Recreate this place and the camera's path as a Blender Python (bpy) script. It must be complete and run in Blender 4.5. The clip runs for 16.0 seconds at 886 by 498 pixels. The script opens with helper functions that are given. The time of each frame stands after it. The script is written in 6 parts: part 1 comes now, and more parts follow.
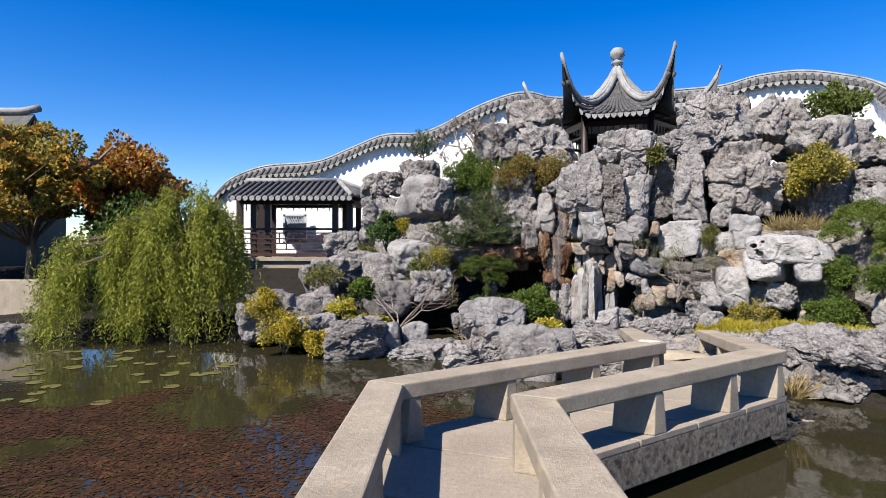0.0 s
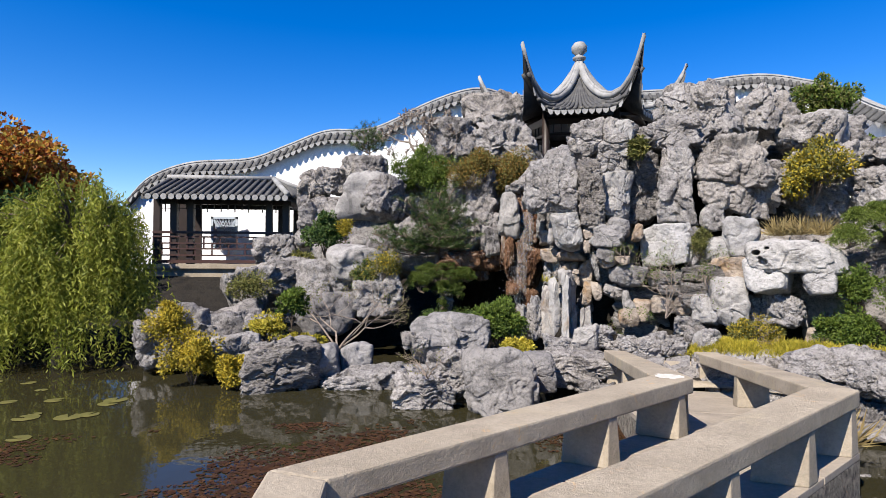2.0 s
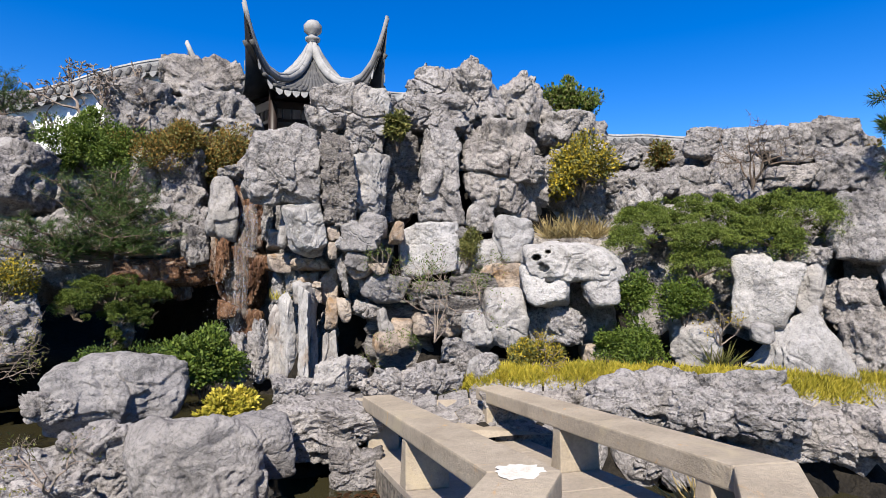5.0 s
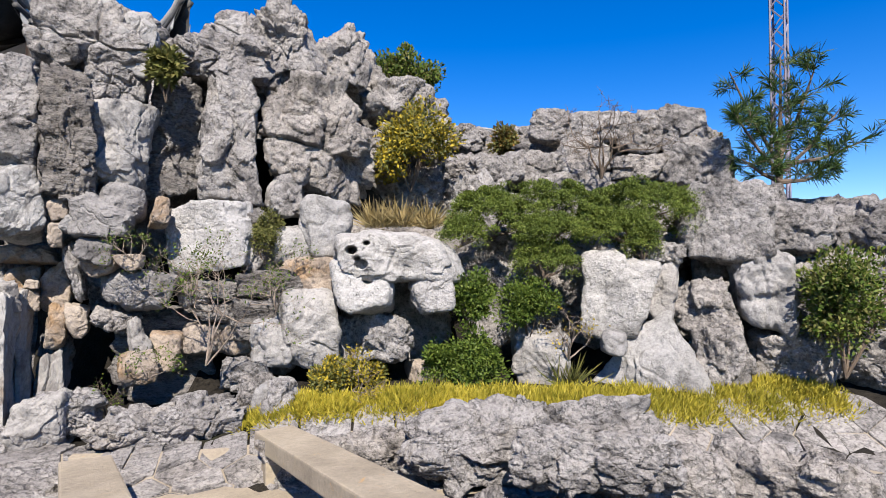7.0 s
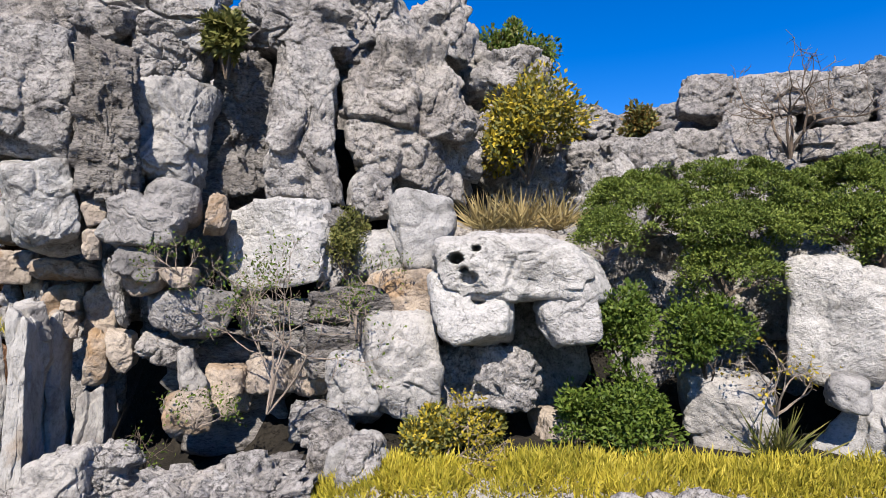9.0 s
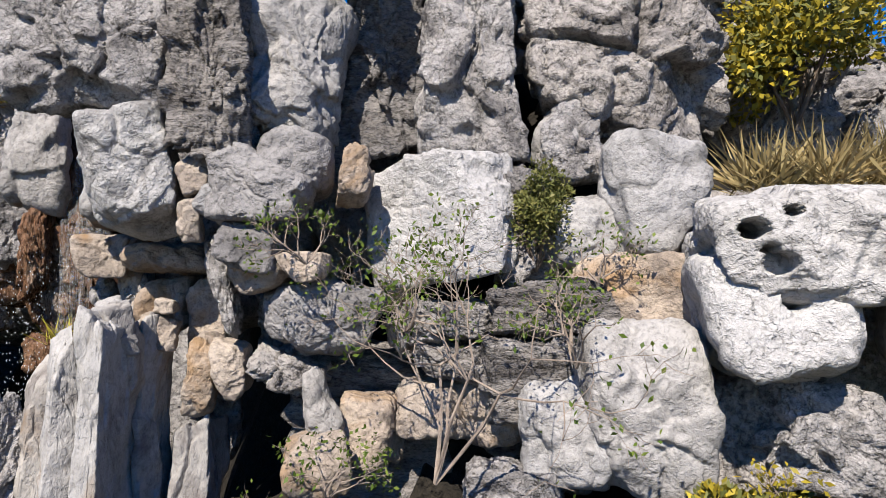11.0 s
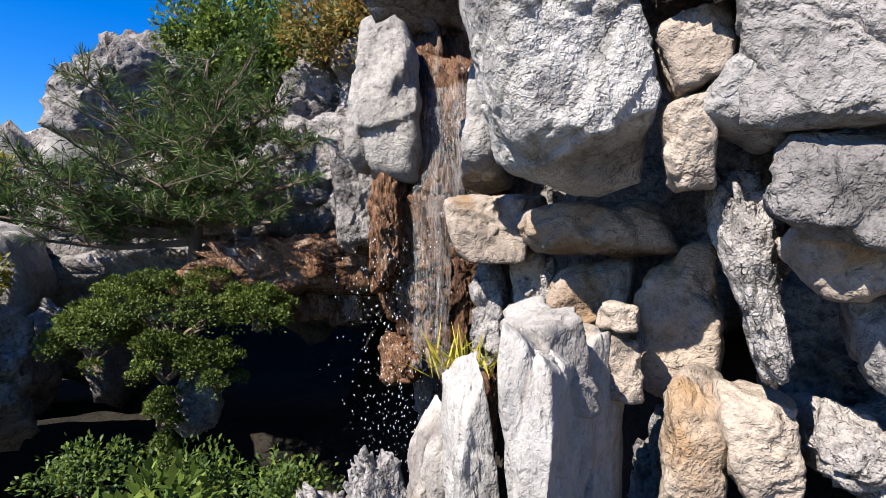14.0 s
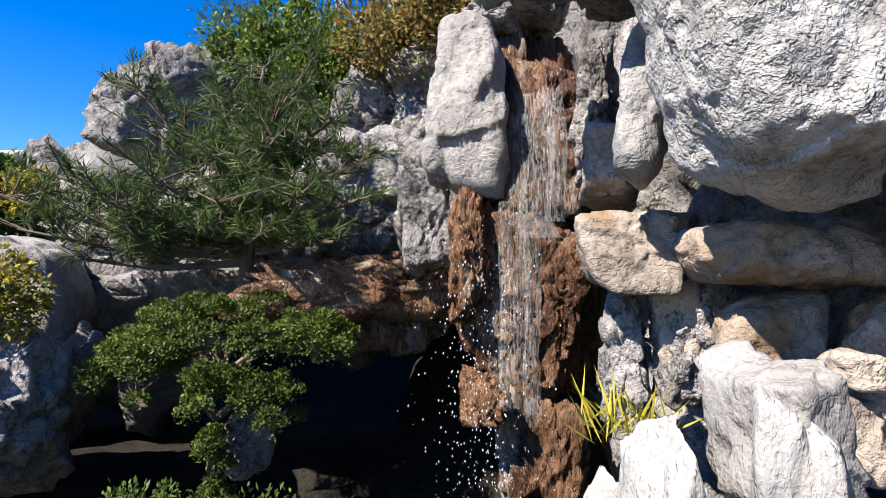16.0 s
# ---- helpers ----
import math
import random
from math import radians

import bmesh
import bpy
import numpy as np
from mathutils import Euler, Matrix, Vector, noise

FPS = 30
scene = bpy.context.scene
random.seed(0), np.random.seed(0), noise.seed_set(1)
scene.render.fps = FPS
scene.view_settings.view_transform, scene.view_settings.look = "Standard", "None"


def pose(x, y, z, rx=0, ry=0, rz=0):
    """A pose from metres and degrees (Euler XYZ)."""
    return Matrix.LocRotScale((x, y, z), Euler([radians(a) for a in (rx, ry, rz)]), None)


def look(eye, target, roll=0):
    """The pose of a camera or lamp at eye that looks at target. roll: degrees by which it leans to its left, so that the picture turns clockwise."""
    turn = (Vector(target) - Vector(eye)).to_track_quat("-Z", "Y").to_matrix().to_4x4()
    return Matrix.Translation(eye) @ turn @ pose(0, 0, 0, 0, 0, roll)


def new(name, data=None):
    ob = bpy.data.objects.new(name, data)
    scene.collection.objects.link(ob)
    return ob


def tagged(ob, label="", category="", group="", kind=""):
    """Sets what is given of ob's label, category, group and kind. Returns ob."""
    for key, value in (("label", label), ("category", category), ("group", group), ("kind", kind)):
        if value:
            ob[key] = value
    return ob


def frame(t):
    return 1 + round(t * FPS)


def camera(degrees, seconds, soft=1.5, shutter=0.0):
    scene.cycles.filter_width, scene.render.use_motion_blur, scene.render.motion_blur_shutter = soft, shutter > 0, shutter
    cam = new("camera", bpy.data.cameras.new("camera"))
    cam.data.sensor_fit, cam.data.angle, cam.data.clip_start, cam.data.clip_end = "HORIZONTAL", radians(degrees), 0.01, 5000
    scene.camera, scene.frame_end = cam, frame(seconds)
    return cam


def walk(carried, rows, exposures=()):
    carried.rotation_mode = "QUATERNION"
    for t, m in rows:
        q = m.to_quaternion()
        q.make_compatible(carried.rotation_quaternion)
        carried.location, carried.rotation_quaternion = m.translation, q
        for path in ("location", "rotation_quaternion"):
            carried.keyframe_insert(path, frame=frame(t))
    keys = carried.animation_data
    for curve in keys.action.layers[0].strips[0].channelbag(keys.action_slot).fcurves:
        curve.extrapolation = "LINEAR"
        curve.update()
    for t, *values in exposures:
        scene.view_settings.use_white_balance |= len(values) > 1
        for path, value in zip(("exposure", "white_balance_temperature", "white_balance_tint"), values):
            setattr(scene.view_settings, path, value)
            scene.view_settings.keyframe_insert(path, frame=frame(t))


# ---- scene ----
cam = camera(74.9, 16.0, 0.6)
METRES, EYE, TILT, LEAN, TURN = 12.0, 1.53, 0.0, 0.0, 0.0
ROWS = [
    (0.0, 0.0, 0.0, 0.0, 0.0, 0.0, 0.0),
    (0.5, -0.0062, 0.039, -0.0022, -1.15, 0.04, -0.06),
    (1.0, -0.0059, 0.0755, -0.003, -2.27, 0.22, -0.43),
    (1.5, -0.0045, 0.1148, -0.0035, -3.94, 0.46, -0.44),
    (2.0, -0.0031, 0.1552, -0.0046, -5.29, 0.91, -0.33),
    (2.5, 0.0015, 0.1935, -0.0044, -7.52, 1.26, -0.28),
    (3.0, 0.0035, 0.2329, -0.0064, -9.04, 1.45, -0.18),
    (3.5, 0.0119, 0.2711, -0.0078, -12.44, 1.75, -0.08),
    (4.0, 0.0196, 0.3095, -0.0102, -18.71, 2.24, 0.25),
    (4.5, 0.0337, 0.3425, -0.011, -24.89, 2.58, 0.27),
    (5.0, 0.0505, 0.3773, -0.0113, -32.16, 2.4, 0.18),
    (7.5, 0.1886, 0.4853, -0.0115, -47.63, 2.2, -0.37),
    (8.0, 0.2106, 0.5089, -0.0098, -46.35, 2.78, -0.47),
    (8.5, 0.2291, 0.5349, -0.0099, -43.57, 3.1, -0.43),
    (9.0, 0.2368, 0.5657, -0.0109, -37.38, 3.58, -0.01),
    (11.5, 0.274, 0.7292, -0.0167, -20.42, 3.47, -0.49),
    (12.0, 0.2702, 0.7606, -0.0173, -12.93, 2.56, -0.63),
    (12.5, 0.2649, 0.7866, -0.0115, -7.06, 1.99, -0.35),
    (13.0, 0.2503, 0.8059, -0.0112, -5.11, 1.95, -0.11),
    (13.5, 0.2394, 0.8268, -0.011, -1.88, 1.78, 0.05),
    (14.0, 0.2324, 0.8452, -0.0112, 1.59, 1.75, 0.25),
    (14.5, 0.22, 0.8549, -0.0109, 3.56, 1.82, 0.31),
    (15.0, 0.2077, 0.8604, -0.0091, 3.85, 2.76, 0.09),
    (15.5, 0.2034, 0.866, -0.009, 3.68, 3.29, -0.17),
    (16.0, 0.2021, 0.8745, -0.0087, 3.31, 3.75, -0.3),
]
EXPOSURES = [(0.0, 1.15), (5.0, 1.20), (7.5, 1.21), (9.0, 1.21), (11.5, 1.20), (12.5, 1.30), (14.0, 1.50), (16.0, 1.65)]
walk(cam, [(t, pose(0, 0, EYE, TILT, LEAN, TURN) @ pose(METRES * x, METRES * y, METRES * z, 90 + pitch, roll, yaw)) for t, x, y, z, yaw, pitch, roll in ROWS], EXPOSURES)

# ---- light ----
world = bpy.data.worlds.new("sky")
scene.world = world
world.use_nodes = True
SUN_AZ, SUN_EL = math.atan2(-0.68, -0.73), radians(46)
sky = world.node_tree.nodes.new("ShaderNodeTexSky")
sky.sky_type, sky.sun_disc = "NISHITA", False
sky.sun_elevation, sky.sun_rotation = SUN_EL, SUN_AZ
sky.air_density, sky.dust_density, sky.ozone_density, sky.altitude = 1.0, 0.0, 4.0, 0
back = world.node_tree.nodes["Background"]
back.inputs["Strength"].default_value = 0.064
deep = world.node_tree.nodes.new("ShaderNodeHueSaturation")
deep.inputs["Hue"].default_value, deep.inputs["Saturation"].default_value, deep.inputs["Value"].default_value = 0.516, 1.44, 1.24
world.node_tree.links.new(sky.outputs["Color"], deep.inputs["Color"])
world.node_tree.links.new(deep.outputs["Color"], back.inputs["Color"])
sun = new("sun", bpy.data.lights.new("sun", "SUN"))
sun.data.energy, sun.data.angle, sun.data.color = 5.0, radians(0.5), (1.0, 0.915, 0.80)
sun.matrix_world = look((math.sin(SUN_AZ) * math.cos(SUN_EL) * 40, math.cos(SUN_AZ) * math.cos(SUN_EL) * 40, math.sin(SUN_EL) * 40), (0, 0, 0))


# ---- materials ----
def tree_of(name):
    m = bpy.data.materials.new(name)
    m.use_nodes = True
    nt = m.node_tree
    return m, nt, nt.nodes["Principled BSDF"]


def node(nt, kind, **ins):
    n = nt.nodes.new(kind)
    for k, v in ins.items():
        n.inputs[k.replace("_", " ")].default_value = v
    return n


def coords(nt, scale, space="Object"):
    tc, mp = nt.nodes.new("ShaderNodeTexCoord"), nt.nodes.new("ShaderNodeMapping")
    mp.inputs["Scale"].default_value = scale if isinstance(scale, tuple) else (scale, scale, scale)
    nt.links.new(tc.outputs[space], mp.inputs["Vector"])
    return mp.outputs["Vector"]


def noise_tex(nt, vec, scale, detail=6.0, rough=0.6, distort=0.0):
    n = node(nt, "ShaderNodeTexNoise", Scale=scale, Detail=detail, Roughness=rough, Distortion=distort)
    nt.links.new(vec, n.inputs["Vector"])
    return n.outputs["Fac"]


def ramp(nt, fac, stops):
    r = nt.nodes.new("ShaderNodeValToRGB")
    while len(r.color_ramp.elements) < len(stops):
        r.color_ramp.elements.new(0.5)
    for e, (p, c) in zip(r.color_ramp.elements, stops):
        e.position, e.color = p, (*c, 1) if len(c) == 3 else c
    nt.links.new(fac, r.inputs["Fac"])
    return r.outputs["Color"]


def mix(nt, fac, a, b, mode="MIX"):
    m = nt.nodes.new("ShaderNodeMix")
    m.data_type, m.blend_type = "RGBA", mode
    for s, v in ((m.inputs["Factor"], fac), (m.inputs["A"], a), (m.inputs["B"], b)):
        if isinstance(v, bpy.types.NodeSocket):
            nt.links.new(v, s)
        else:
            s.default_value = v if isinstance(v, float) else (*v, 1)
    return m.outputs["Result"]


def bumped(nt, bsdf, fac, strength, distance):
    b = node(nt, "ShaderNodeBump", Strength=strength, Distance=distance)
    nt.links.new(fac, b.inputs["Height"])
    if bsdf.inputs["Normal"].is_linked:
        nt.links.new(bsdf.inputs["Normal"].links[0].from_socket, b.inputs["Normal"])
    nt.links.new(b.outputs["Normal"], bsdf.inputs["Normal"])


def rock_mat(name, light, mid, dark, stain, amount, rough=0.9, grain=(1, 1, 1), bump=0.7, pit=0.6, mottle=0.9):
    """Limestone: broad tones, mottling, round pits, cracks and a rough grain, shifted from stone to stone."""
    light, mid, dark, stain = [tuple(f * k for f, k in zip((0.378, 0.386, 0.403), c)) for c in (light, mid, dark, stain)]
    m, nt, b = tree_of(name)
    info = nt.nodes.new("ShaderNodeObjectInfo")
    shift = nt.nodes.new("ShaderNodeVectorMath")
    shift.operation = "MULTIPLY_ADD"
    nt.links.new(info.outputs["Random"], shift.inputs[0])
    shift.inputs[1].default_value = (37.0, 53.0, 71.0)
    nt.links.new(coords(nt, grain), shift.inputs[2])
    v = shift.outputs["Vector"]
    wn = node(nt, "ShaderNodeTexNoise", Scale=2.4, Detail=6.0, Roughness=0.68)
    nt.links.new(v, wn.inputs["Vector"])
    warp = nt.nodes.new("ShaderNodeVectorMath")
    warp.operation = "MULTIPLY_ADD"
    nt.links.new(wn.outputs["Color"], warp.inputs[0])
    warp.inputs[1].default_value = (0.55, 0.55, 0.55)
    nt.links.new(v, warp.inputs[2])
    wv = warp.outputs["Vector"]
    big = noise_tex(nt, v, 2.0, 9, 0.66, 0.8)
    col = ramp(nt, big, [(0.34, dark), (0.45, mid), (0.57, light), (0.80, mid)])
    fine = noise_tex(nt, v, 15.0, 9, 0.74, 0.3)
    col = mix(nt, mottle, col, ramp(nt, fine, [(0.34, (0.22, 0.22, 0.23)), (0.43, (0.74, 0.74, 0.74)), (0.52, (1.08, 1.07, 1.06))]), "MULTIPLY")
    st = noise_tex(nt, v, 1.3, 6, 0.62, 1.2)
    col = mix(nt, ramp(nt, st, [(amount, (0, 0, 0)), (amount + 0.12, (1, 1, 1))]), col, stain)
    col = mix(nt, 1.0, col, ramp(nt, info.outputs["Random"], [(0.0, (0.80, 0.79, 0.79)), (0.5, (1.0, 1.0, 1.0)), (1.0, (1.0, 0.97, 0.93))]), "MULTIPLY")
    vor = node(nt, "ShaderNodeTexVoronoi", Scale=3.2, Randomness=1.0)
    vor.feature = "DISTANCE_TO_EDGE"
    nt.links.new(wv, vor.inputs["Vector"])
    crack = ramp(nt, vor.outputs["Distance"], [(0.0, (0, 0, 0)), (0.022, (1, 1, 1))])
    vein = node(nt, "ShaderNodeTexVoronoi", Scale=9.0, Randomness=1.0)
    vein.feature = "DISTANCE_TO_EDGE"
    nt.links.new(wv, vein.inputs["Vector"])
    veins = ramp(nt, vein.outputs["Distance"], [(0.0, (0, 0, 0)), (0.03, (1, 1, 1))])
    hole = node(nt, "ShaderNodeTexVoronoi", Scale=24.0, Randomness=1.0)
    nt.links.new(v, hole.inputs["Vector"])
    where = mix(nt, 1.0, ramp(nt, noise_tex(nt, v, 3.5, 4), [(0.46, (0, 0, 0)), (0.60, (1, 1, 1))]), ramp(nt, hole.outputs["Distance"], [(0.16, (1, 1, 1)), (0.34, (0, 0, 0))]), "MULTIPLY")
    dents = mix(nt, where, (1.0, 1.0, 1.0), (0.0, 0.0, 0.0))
    grit = ramp(nt, noise_tex(nt, v, 48.0, 4, 0.65), [(0.36, (0.45, 0.45, 0.45)), (0.46, (0.95, 0.95, 0.95)), (0.62, (1.06, 1.06, 1.06))])
    col = mix(nt, 0.75 * mottle + 0.15, col, grit, "MULTIPLY")
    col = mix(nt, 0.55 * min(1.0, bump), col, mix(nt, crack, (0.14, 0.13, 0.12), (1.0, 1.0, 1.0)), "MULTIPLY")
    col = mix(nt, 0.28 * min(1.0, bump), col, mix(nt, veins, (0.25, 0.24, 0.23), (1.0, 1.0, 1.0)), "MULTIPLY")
    # Pits are dented and also painted darker, imitating the shade inside them.
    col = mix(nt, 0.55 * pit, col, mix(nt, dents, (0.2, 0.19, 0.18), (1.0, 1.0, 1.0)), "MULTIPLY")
    nt.links.new(col, b.inputs["Base Color"])
    b.inputs["Roughness"].default_value = rough
    b.inputs["Specular IOR Level"].default_value = 0.2
    bumped(nt, b, crack, 0.7 * bump, 0.02)
    bumped(nt, b, noise_tex(nt, wv, 5.5, 5, 0.6, 0.0), 0.9, 0.11 * bump)
    bumped(nt, b, dents, 0.8 * pit, 0.016)
    rough_patch = ramp(nt, noise_tex(nt, v, 2.8, 3, 0.5), [(0.40, (0.25, 0.25, 0.25)), (0.58, (1, 1, 1))])
    bumped(nt, b, mix(nt, 1.0, noise_tex(nt, v, 22.0, 3.5, 0.6), rough_patch, "MULTIPLY"), 1.0, 0.028 * bump)
    return m


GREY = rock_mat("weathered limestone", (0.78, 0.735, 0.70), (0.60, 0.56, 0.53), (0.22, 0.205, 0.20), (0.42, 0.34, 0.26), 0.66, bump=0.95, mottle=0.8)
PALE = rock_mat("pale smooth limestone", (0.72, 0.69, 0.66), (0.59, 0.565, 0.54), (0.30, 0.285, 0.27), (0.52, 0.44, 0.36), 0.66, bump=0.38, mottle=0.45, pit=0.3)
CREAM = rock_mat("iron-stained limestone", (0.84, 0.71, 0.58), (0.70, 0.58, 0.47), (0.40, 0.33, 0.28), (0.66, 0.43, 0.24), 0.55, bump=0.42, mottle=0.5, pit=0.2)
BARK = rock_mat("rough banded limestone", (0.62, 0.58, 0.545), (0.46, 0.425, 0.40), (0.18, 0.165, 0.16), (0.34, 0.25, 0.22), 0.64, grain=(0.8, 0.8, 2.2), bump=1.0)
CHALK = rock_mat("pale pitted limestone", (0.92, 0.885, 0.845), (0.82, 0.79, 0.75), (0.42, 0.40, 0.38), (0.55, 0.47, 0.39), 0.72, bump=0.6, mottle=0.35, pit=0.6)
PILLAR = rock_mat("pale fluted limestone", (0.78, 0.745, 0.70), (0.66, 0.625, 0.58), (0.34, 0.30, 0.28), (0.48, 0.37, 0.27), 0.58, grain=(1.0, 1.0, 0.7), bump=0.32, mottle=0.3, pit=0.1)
# Greyer than the pale limestone, partly to paint in shade on downward-tilted stone.
DULL = rock_mat("smooth limestone greyed partly for shade", (0.56, 0.53, 0.51), (0.44, 0.415, 0.40), (0.20, 0.19, 0.185), (0.42, 0.35, 0.28), 0.66, bump=0.5, mottle=0.55, pit=0.3)
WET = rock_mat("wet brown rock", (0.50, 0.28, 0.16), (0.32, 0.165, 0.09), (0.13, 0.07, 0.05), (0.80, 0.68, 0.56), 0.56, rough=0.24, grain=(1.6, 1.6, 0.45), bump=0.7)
# Soil is near black: shade of the basin and gaps is put into its colour.
EARTH = rock_mat("garden soil and rubble darkened for shade", (0.05, 0.042, 0.032), (0.034, 0.029, 0.023), (0.02, 0.017, 0.014), (0.045, 0.05, 0.02), 0.58)


def surface(name, c1, c2, scale=3.0, rough=0.8, bump=0.2, metal=0.0, dark=None, stretch=(1, 1, 1), spec=0.4, spot=None):
    m, nt, b = tree_of(name)
    v = coords(nt, stretch)
    col = mix(nt, ramp(nt, noise_tex(nt, v, scale, 7, 0.62, 0.4), [(0.35, (0, 0, 0)), (0.65, (1, 1, 1))]), c1, c2)
    col = mix(nt, 0.5, col, ramp(nt, noise_tex(nt, v, scale * 14, 5, 0.7), [(0.3, (0.6, 0.6, 0.6)), (0.6, (1.05, 1.05, 1.05))]), "MULTIPLY")
    if dark:
        col = mix(nt, ramp(nt, noise_tex(nt, v, scale * 0.7, 6, 0.65, 0.8), [(0.56, (0, 0, 0)), (0.7, (1, 1, 1))]), col, dark)
    if spot:
        col = mix(nt, ramp(nt, noise_tex(nt, v, scale * 1.3, 8, 0.7, 1.5), [(0.62, (0, 0, 0)), (0.70, (0.8, 0.8, 0.8))]), col, spot)
    nt.links.new(col, b.inputs["Base Color"])
    b.inputs["Roughness"].default_value, b.inputs["Metallic"].default_value = rough, metal
    b.inputs["Specular IOR Level"].default_value = spec
    if bump:
        bumped(nt, b, noise_tex(nt, v, scale * 9, 8, 0.7), bump, 0.02)
        bumped(nt, b, noise_tex(nt, v, scale * 50, 4, 0.6), bump, 0.004)
    return m


CONCRETE = surface("weathered granite", (0.31, 0.265, 0.205), (0.22, 0.185, 0.14), 2.6, 0.85, 0.6, dark=(0.30, 0.255, 0.18), spot=(0.40, 0.24, 0.09))
ROUGHCONC = surface("rough lichened granite edge", (0.31, 0.275, 0.225), (0.05, 0.043, 0.04), 16.0, 0.95, 1.0, dark=(0.10, 0.085, 0.07), spot=(0.36, 0.16, 0.035))
DECK = surface("worn granite paving", (0.28, 0.24, 0.195), (0.21, 0.18, 0.148), 1.8, 0.85, 0.5, dark=(0.23, 0.20, 0.15))
WHITE = surface("white lime render", (0.80, 0.80, 0.80), (0.74, 0.74, 0.74), 1.2, 0.9, 0.08)
LIME = surface("white lime bloom on granite", (0.58, 0.56, 0.53), (0.38, 0.34, 0.29), 7.0, 0.9, 0.3)
TILE = surface("grey clay roof tile", (0.075, 0.075, 0.075), (0.04, 0.04, 0.042), 4.0, 0.75, 0.3, dark=(0.12, 0.115, 0.10))
RIDGE = surface("pale grey mortar ridge", (0.27, 0.27, 0.27), (0.18, 0.18, 0.18), 3.0, 0.8, 0.3, dark=(0.10, 0.10, 0.10))
TIMBER = surface("dark brown lacquered timber", (0.022, 0.012, 0.010), (0.013, 0.008, 0.007), 4.0, 0.5, 0.1, stretch=(1, 1, 0.2))
REDWOOD = surface("red-brown painted timber", (0.05, 0.02, 0.016), (0.03, 0.013, 0.011), 4.0, 0.5, 0.1)
BARKWOOD = surface("grey-brown bark", (0.16, 0.12, 0.09), (0.08, 0.06, 0.045), 6.0, 0.95, 0.8, stretch=(1, 1, 0.3))
TWIG = surface("pale bare twig bark", (0.26, 0.21, 0.17), (0.15, 0.12, 0.10), 8.0, 0.9, 0.4)
STEEL = surface("painted steel lattice", (0.20, 0.17, 0.20), (0.12, 0.12, 0.18), 1.0, 0.6, 0.0)
LATTICE = surface("blue-grey window lattice", (0.42, 0.48, 0.55), (0.33, 0.38, 0.45), 3.0, 0.7, 0.1)
POOLBED = surface("brown pond bed", (0.06, 0.045, 0.025), (0.03, 0.025, 0.015), 0.8, 0.95, 0.3)


def leaf_mat(name, c1, c2, c3, through_light=0.35, rough=0.55):
    c1, c2, c3 = [tuple(0.62 * k for k in c) for c in (c1, c2, c3)]
    m, nt, b = tree_of(name)
    geo = nt.nodes.new("ShaderNodeNewGeometry")
    col = ramp(nt, geo.outputs["Random Per Island"], [(0.0, c1), (0.55, c2), (1.0, c3)])
    var = ramp(nt, noise_tex(nt, coords(nt, 1.0), 2.5, 3), [(0.3, (0.65, 0.68, 0.65)), (0.7, (1.15, 1.12, 1.05))])
    col = mix(nt, 1.0, col, var, "MULTIPLY")
    nt.links.new(col, b.inputs["Base Color"])
    b.inputs["Roughness"].default_value = rough
    b.inputs["Specular IOR Level"].default_value = 0.18
    tr = nt.nodes.new("ShaderNodeBsdfTranslucent")
    nt.links.new(col, tr.inputs["Color"])
    ms = nt.nodes.new("ShaderNodeMixShader")
    ms.inputs["Fac"].default_value = through_light
    nt.links.new(b.outputs[0], ms.inputs[1])
    nt.links.new(tr.outputs[0], ms.inputs[2])
    nt.links.new(ms.outputs[0], nt.nodes["Material Output"].inputs["Surface"])
    return m


L_GREEN = leaf_mat("mid green leaf", (0.075, 0.13, 0.02), (0.135, 0.21, 0.035), (0.24, 0.31, 0.06))
L_DARK = leaf_mat("dark green needle", (0.045, 0.092, 0.028), (0.085, 0.155, 0.042), (0.165, 0.225, 0.065), 0.3)
L_JUNI = leaf_mat("juniper green scale leaf", (0.10, 0.155, 0.028), (0.19, 0.255, 0.05), (0.31, 0.37, 0.085), 0.25)
L_MOSS = leaf_mat("mossy dark juniper leaf", (0.055, 0.095, 0.018), (0.11, 0.16, 0.03), (0.19, 0.24, 0.05), 0.25)
L_YELLOW = leaf_mat("yellow leaf", (0.275, 0.250, 0.037), (0.525, 0.413, 0.050), (0.750, 0.575, 0.062))
L_LIME = leaf_mat("yellow-green grass blade", (0.34, 0.33, 0.04), (0.64, 0.55, 0.07), (0.86, 0.72, 0.14))
L_OLIVE = leaf_mat("olive twiggy leaf", (0.140, 0.154, 0.049), (0.224, 0.238, 0.070), (0.336, 0.308, 0.112))
L_ORANGE = leaf_mat("orange-brown heath leaf", (0.182, 0.143, 0.039), (0.312, 0.195, 0.052), (0.429, 0.260, 0.065))
L_WILLOW = leaf_mat("willow leaf", (0.22, 0.27, 0.035), (0.36, 0.40, 0.06), (0.50, 0.51, 0.10), 0.4)
L_MAPLE = leaf_mat("autumn maple leaf", (0.70, 0.33, 0.06), (0.74, 0.50, 0.10), (0.62, 0.53, 0.12), 0.4)
L_RUST = leaf_mat("rust red maple leaf", (0.364, 0.084, 0.028), (0.476, 0.168, 0.042), (0.560, 0.280, 0.056), 0.4)
L_STRAW = leaf_mat("straw grass blade", (0.375, 0.275, 0.125), (0.525, 0.413, 0.200), (0.650, 0.525, 0.275))
L_WEED = leaf_mat("brown pond weed", (0.045, 0.020, 0.009), (0.075, 0.034, 0.014), (0.12, 0.058, 0.022), 0.1)
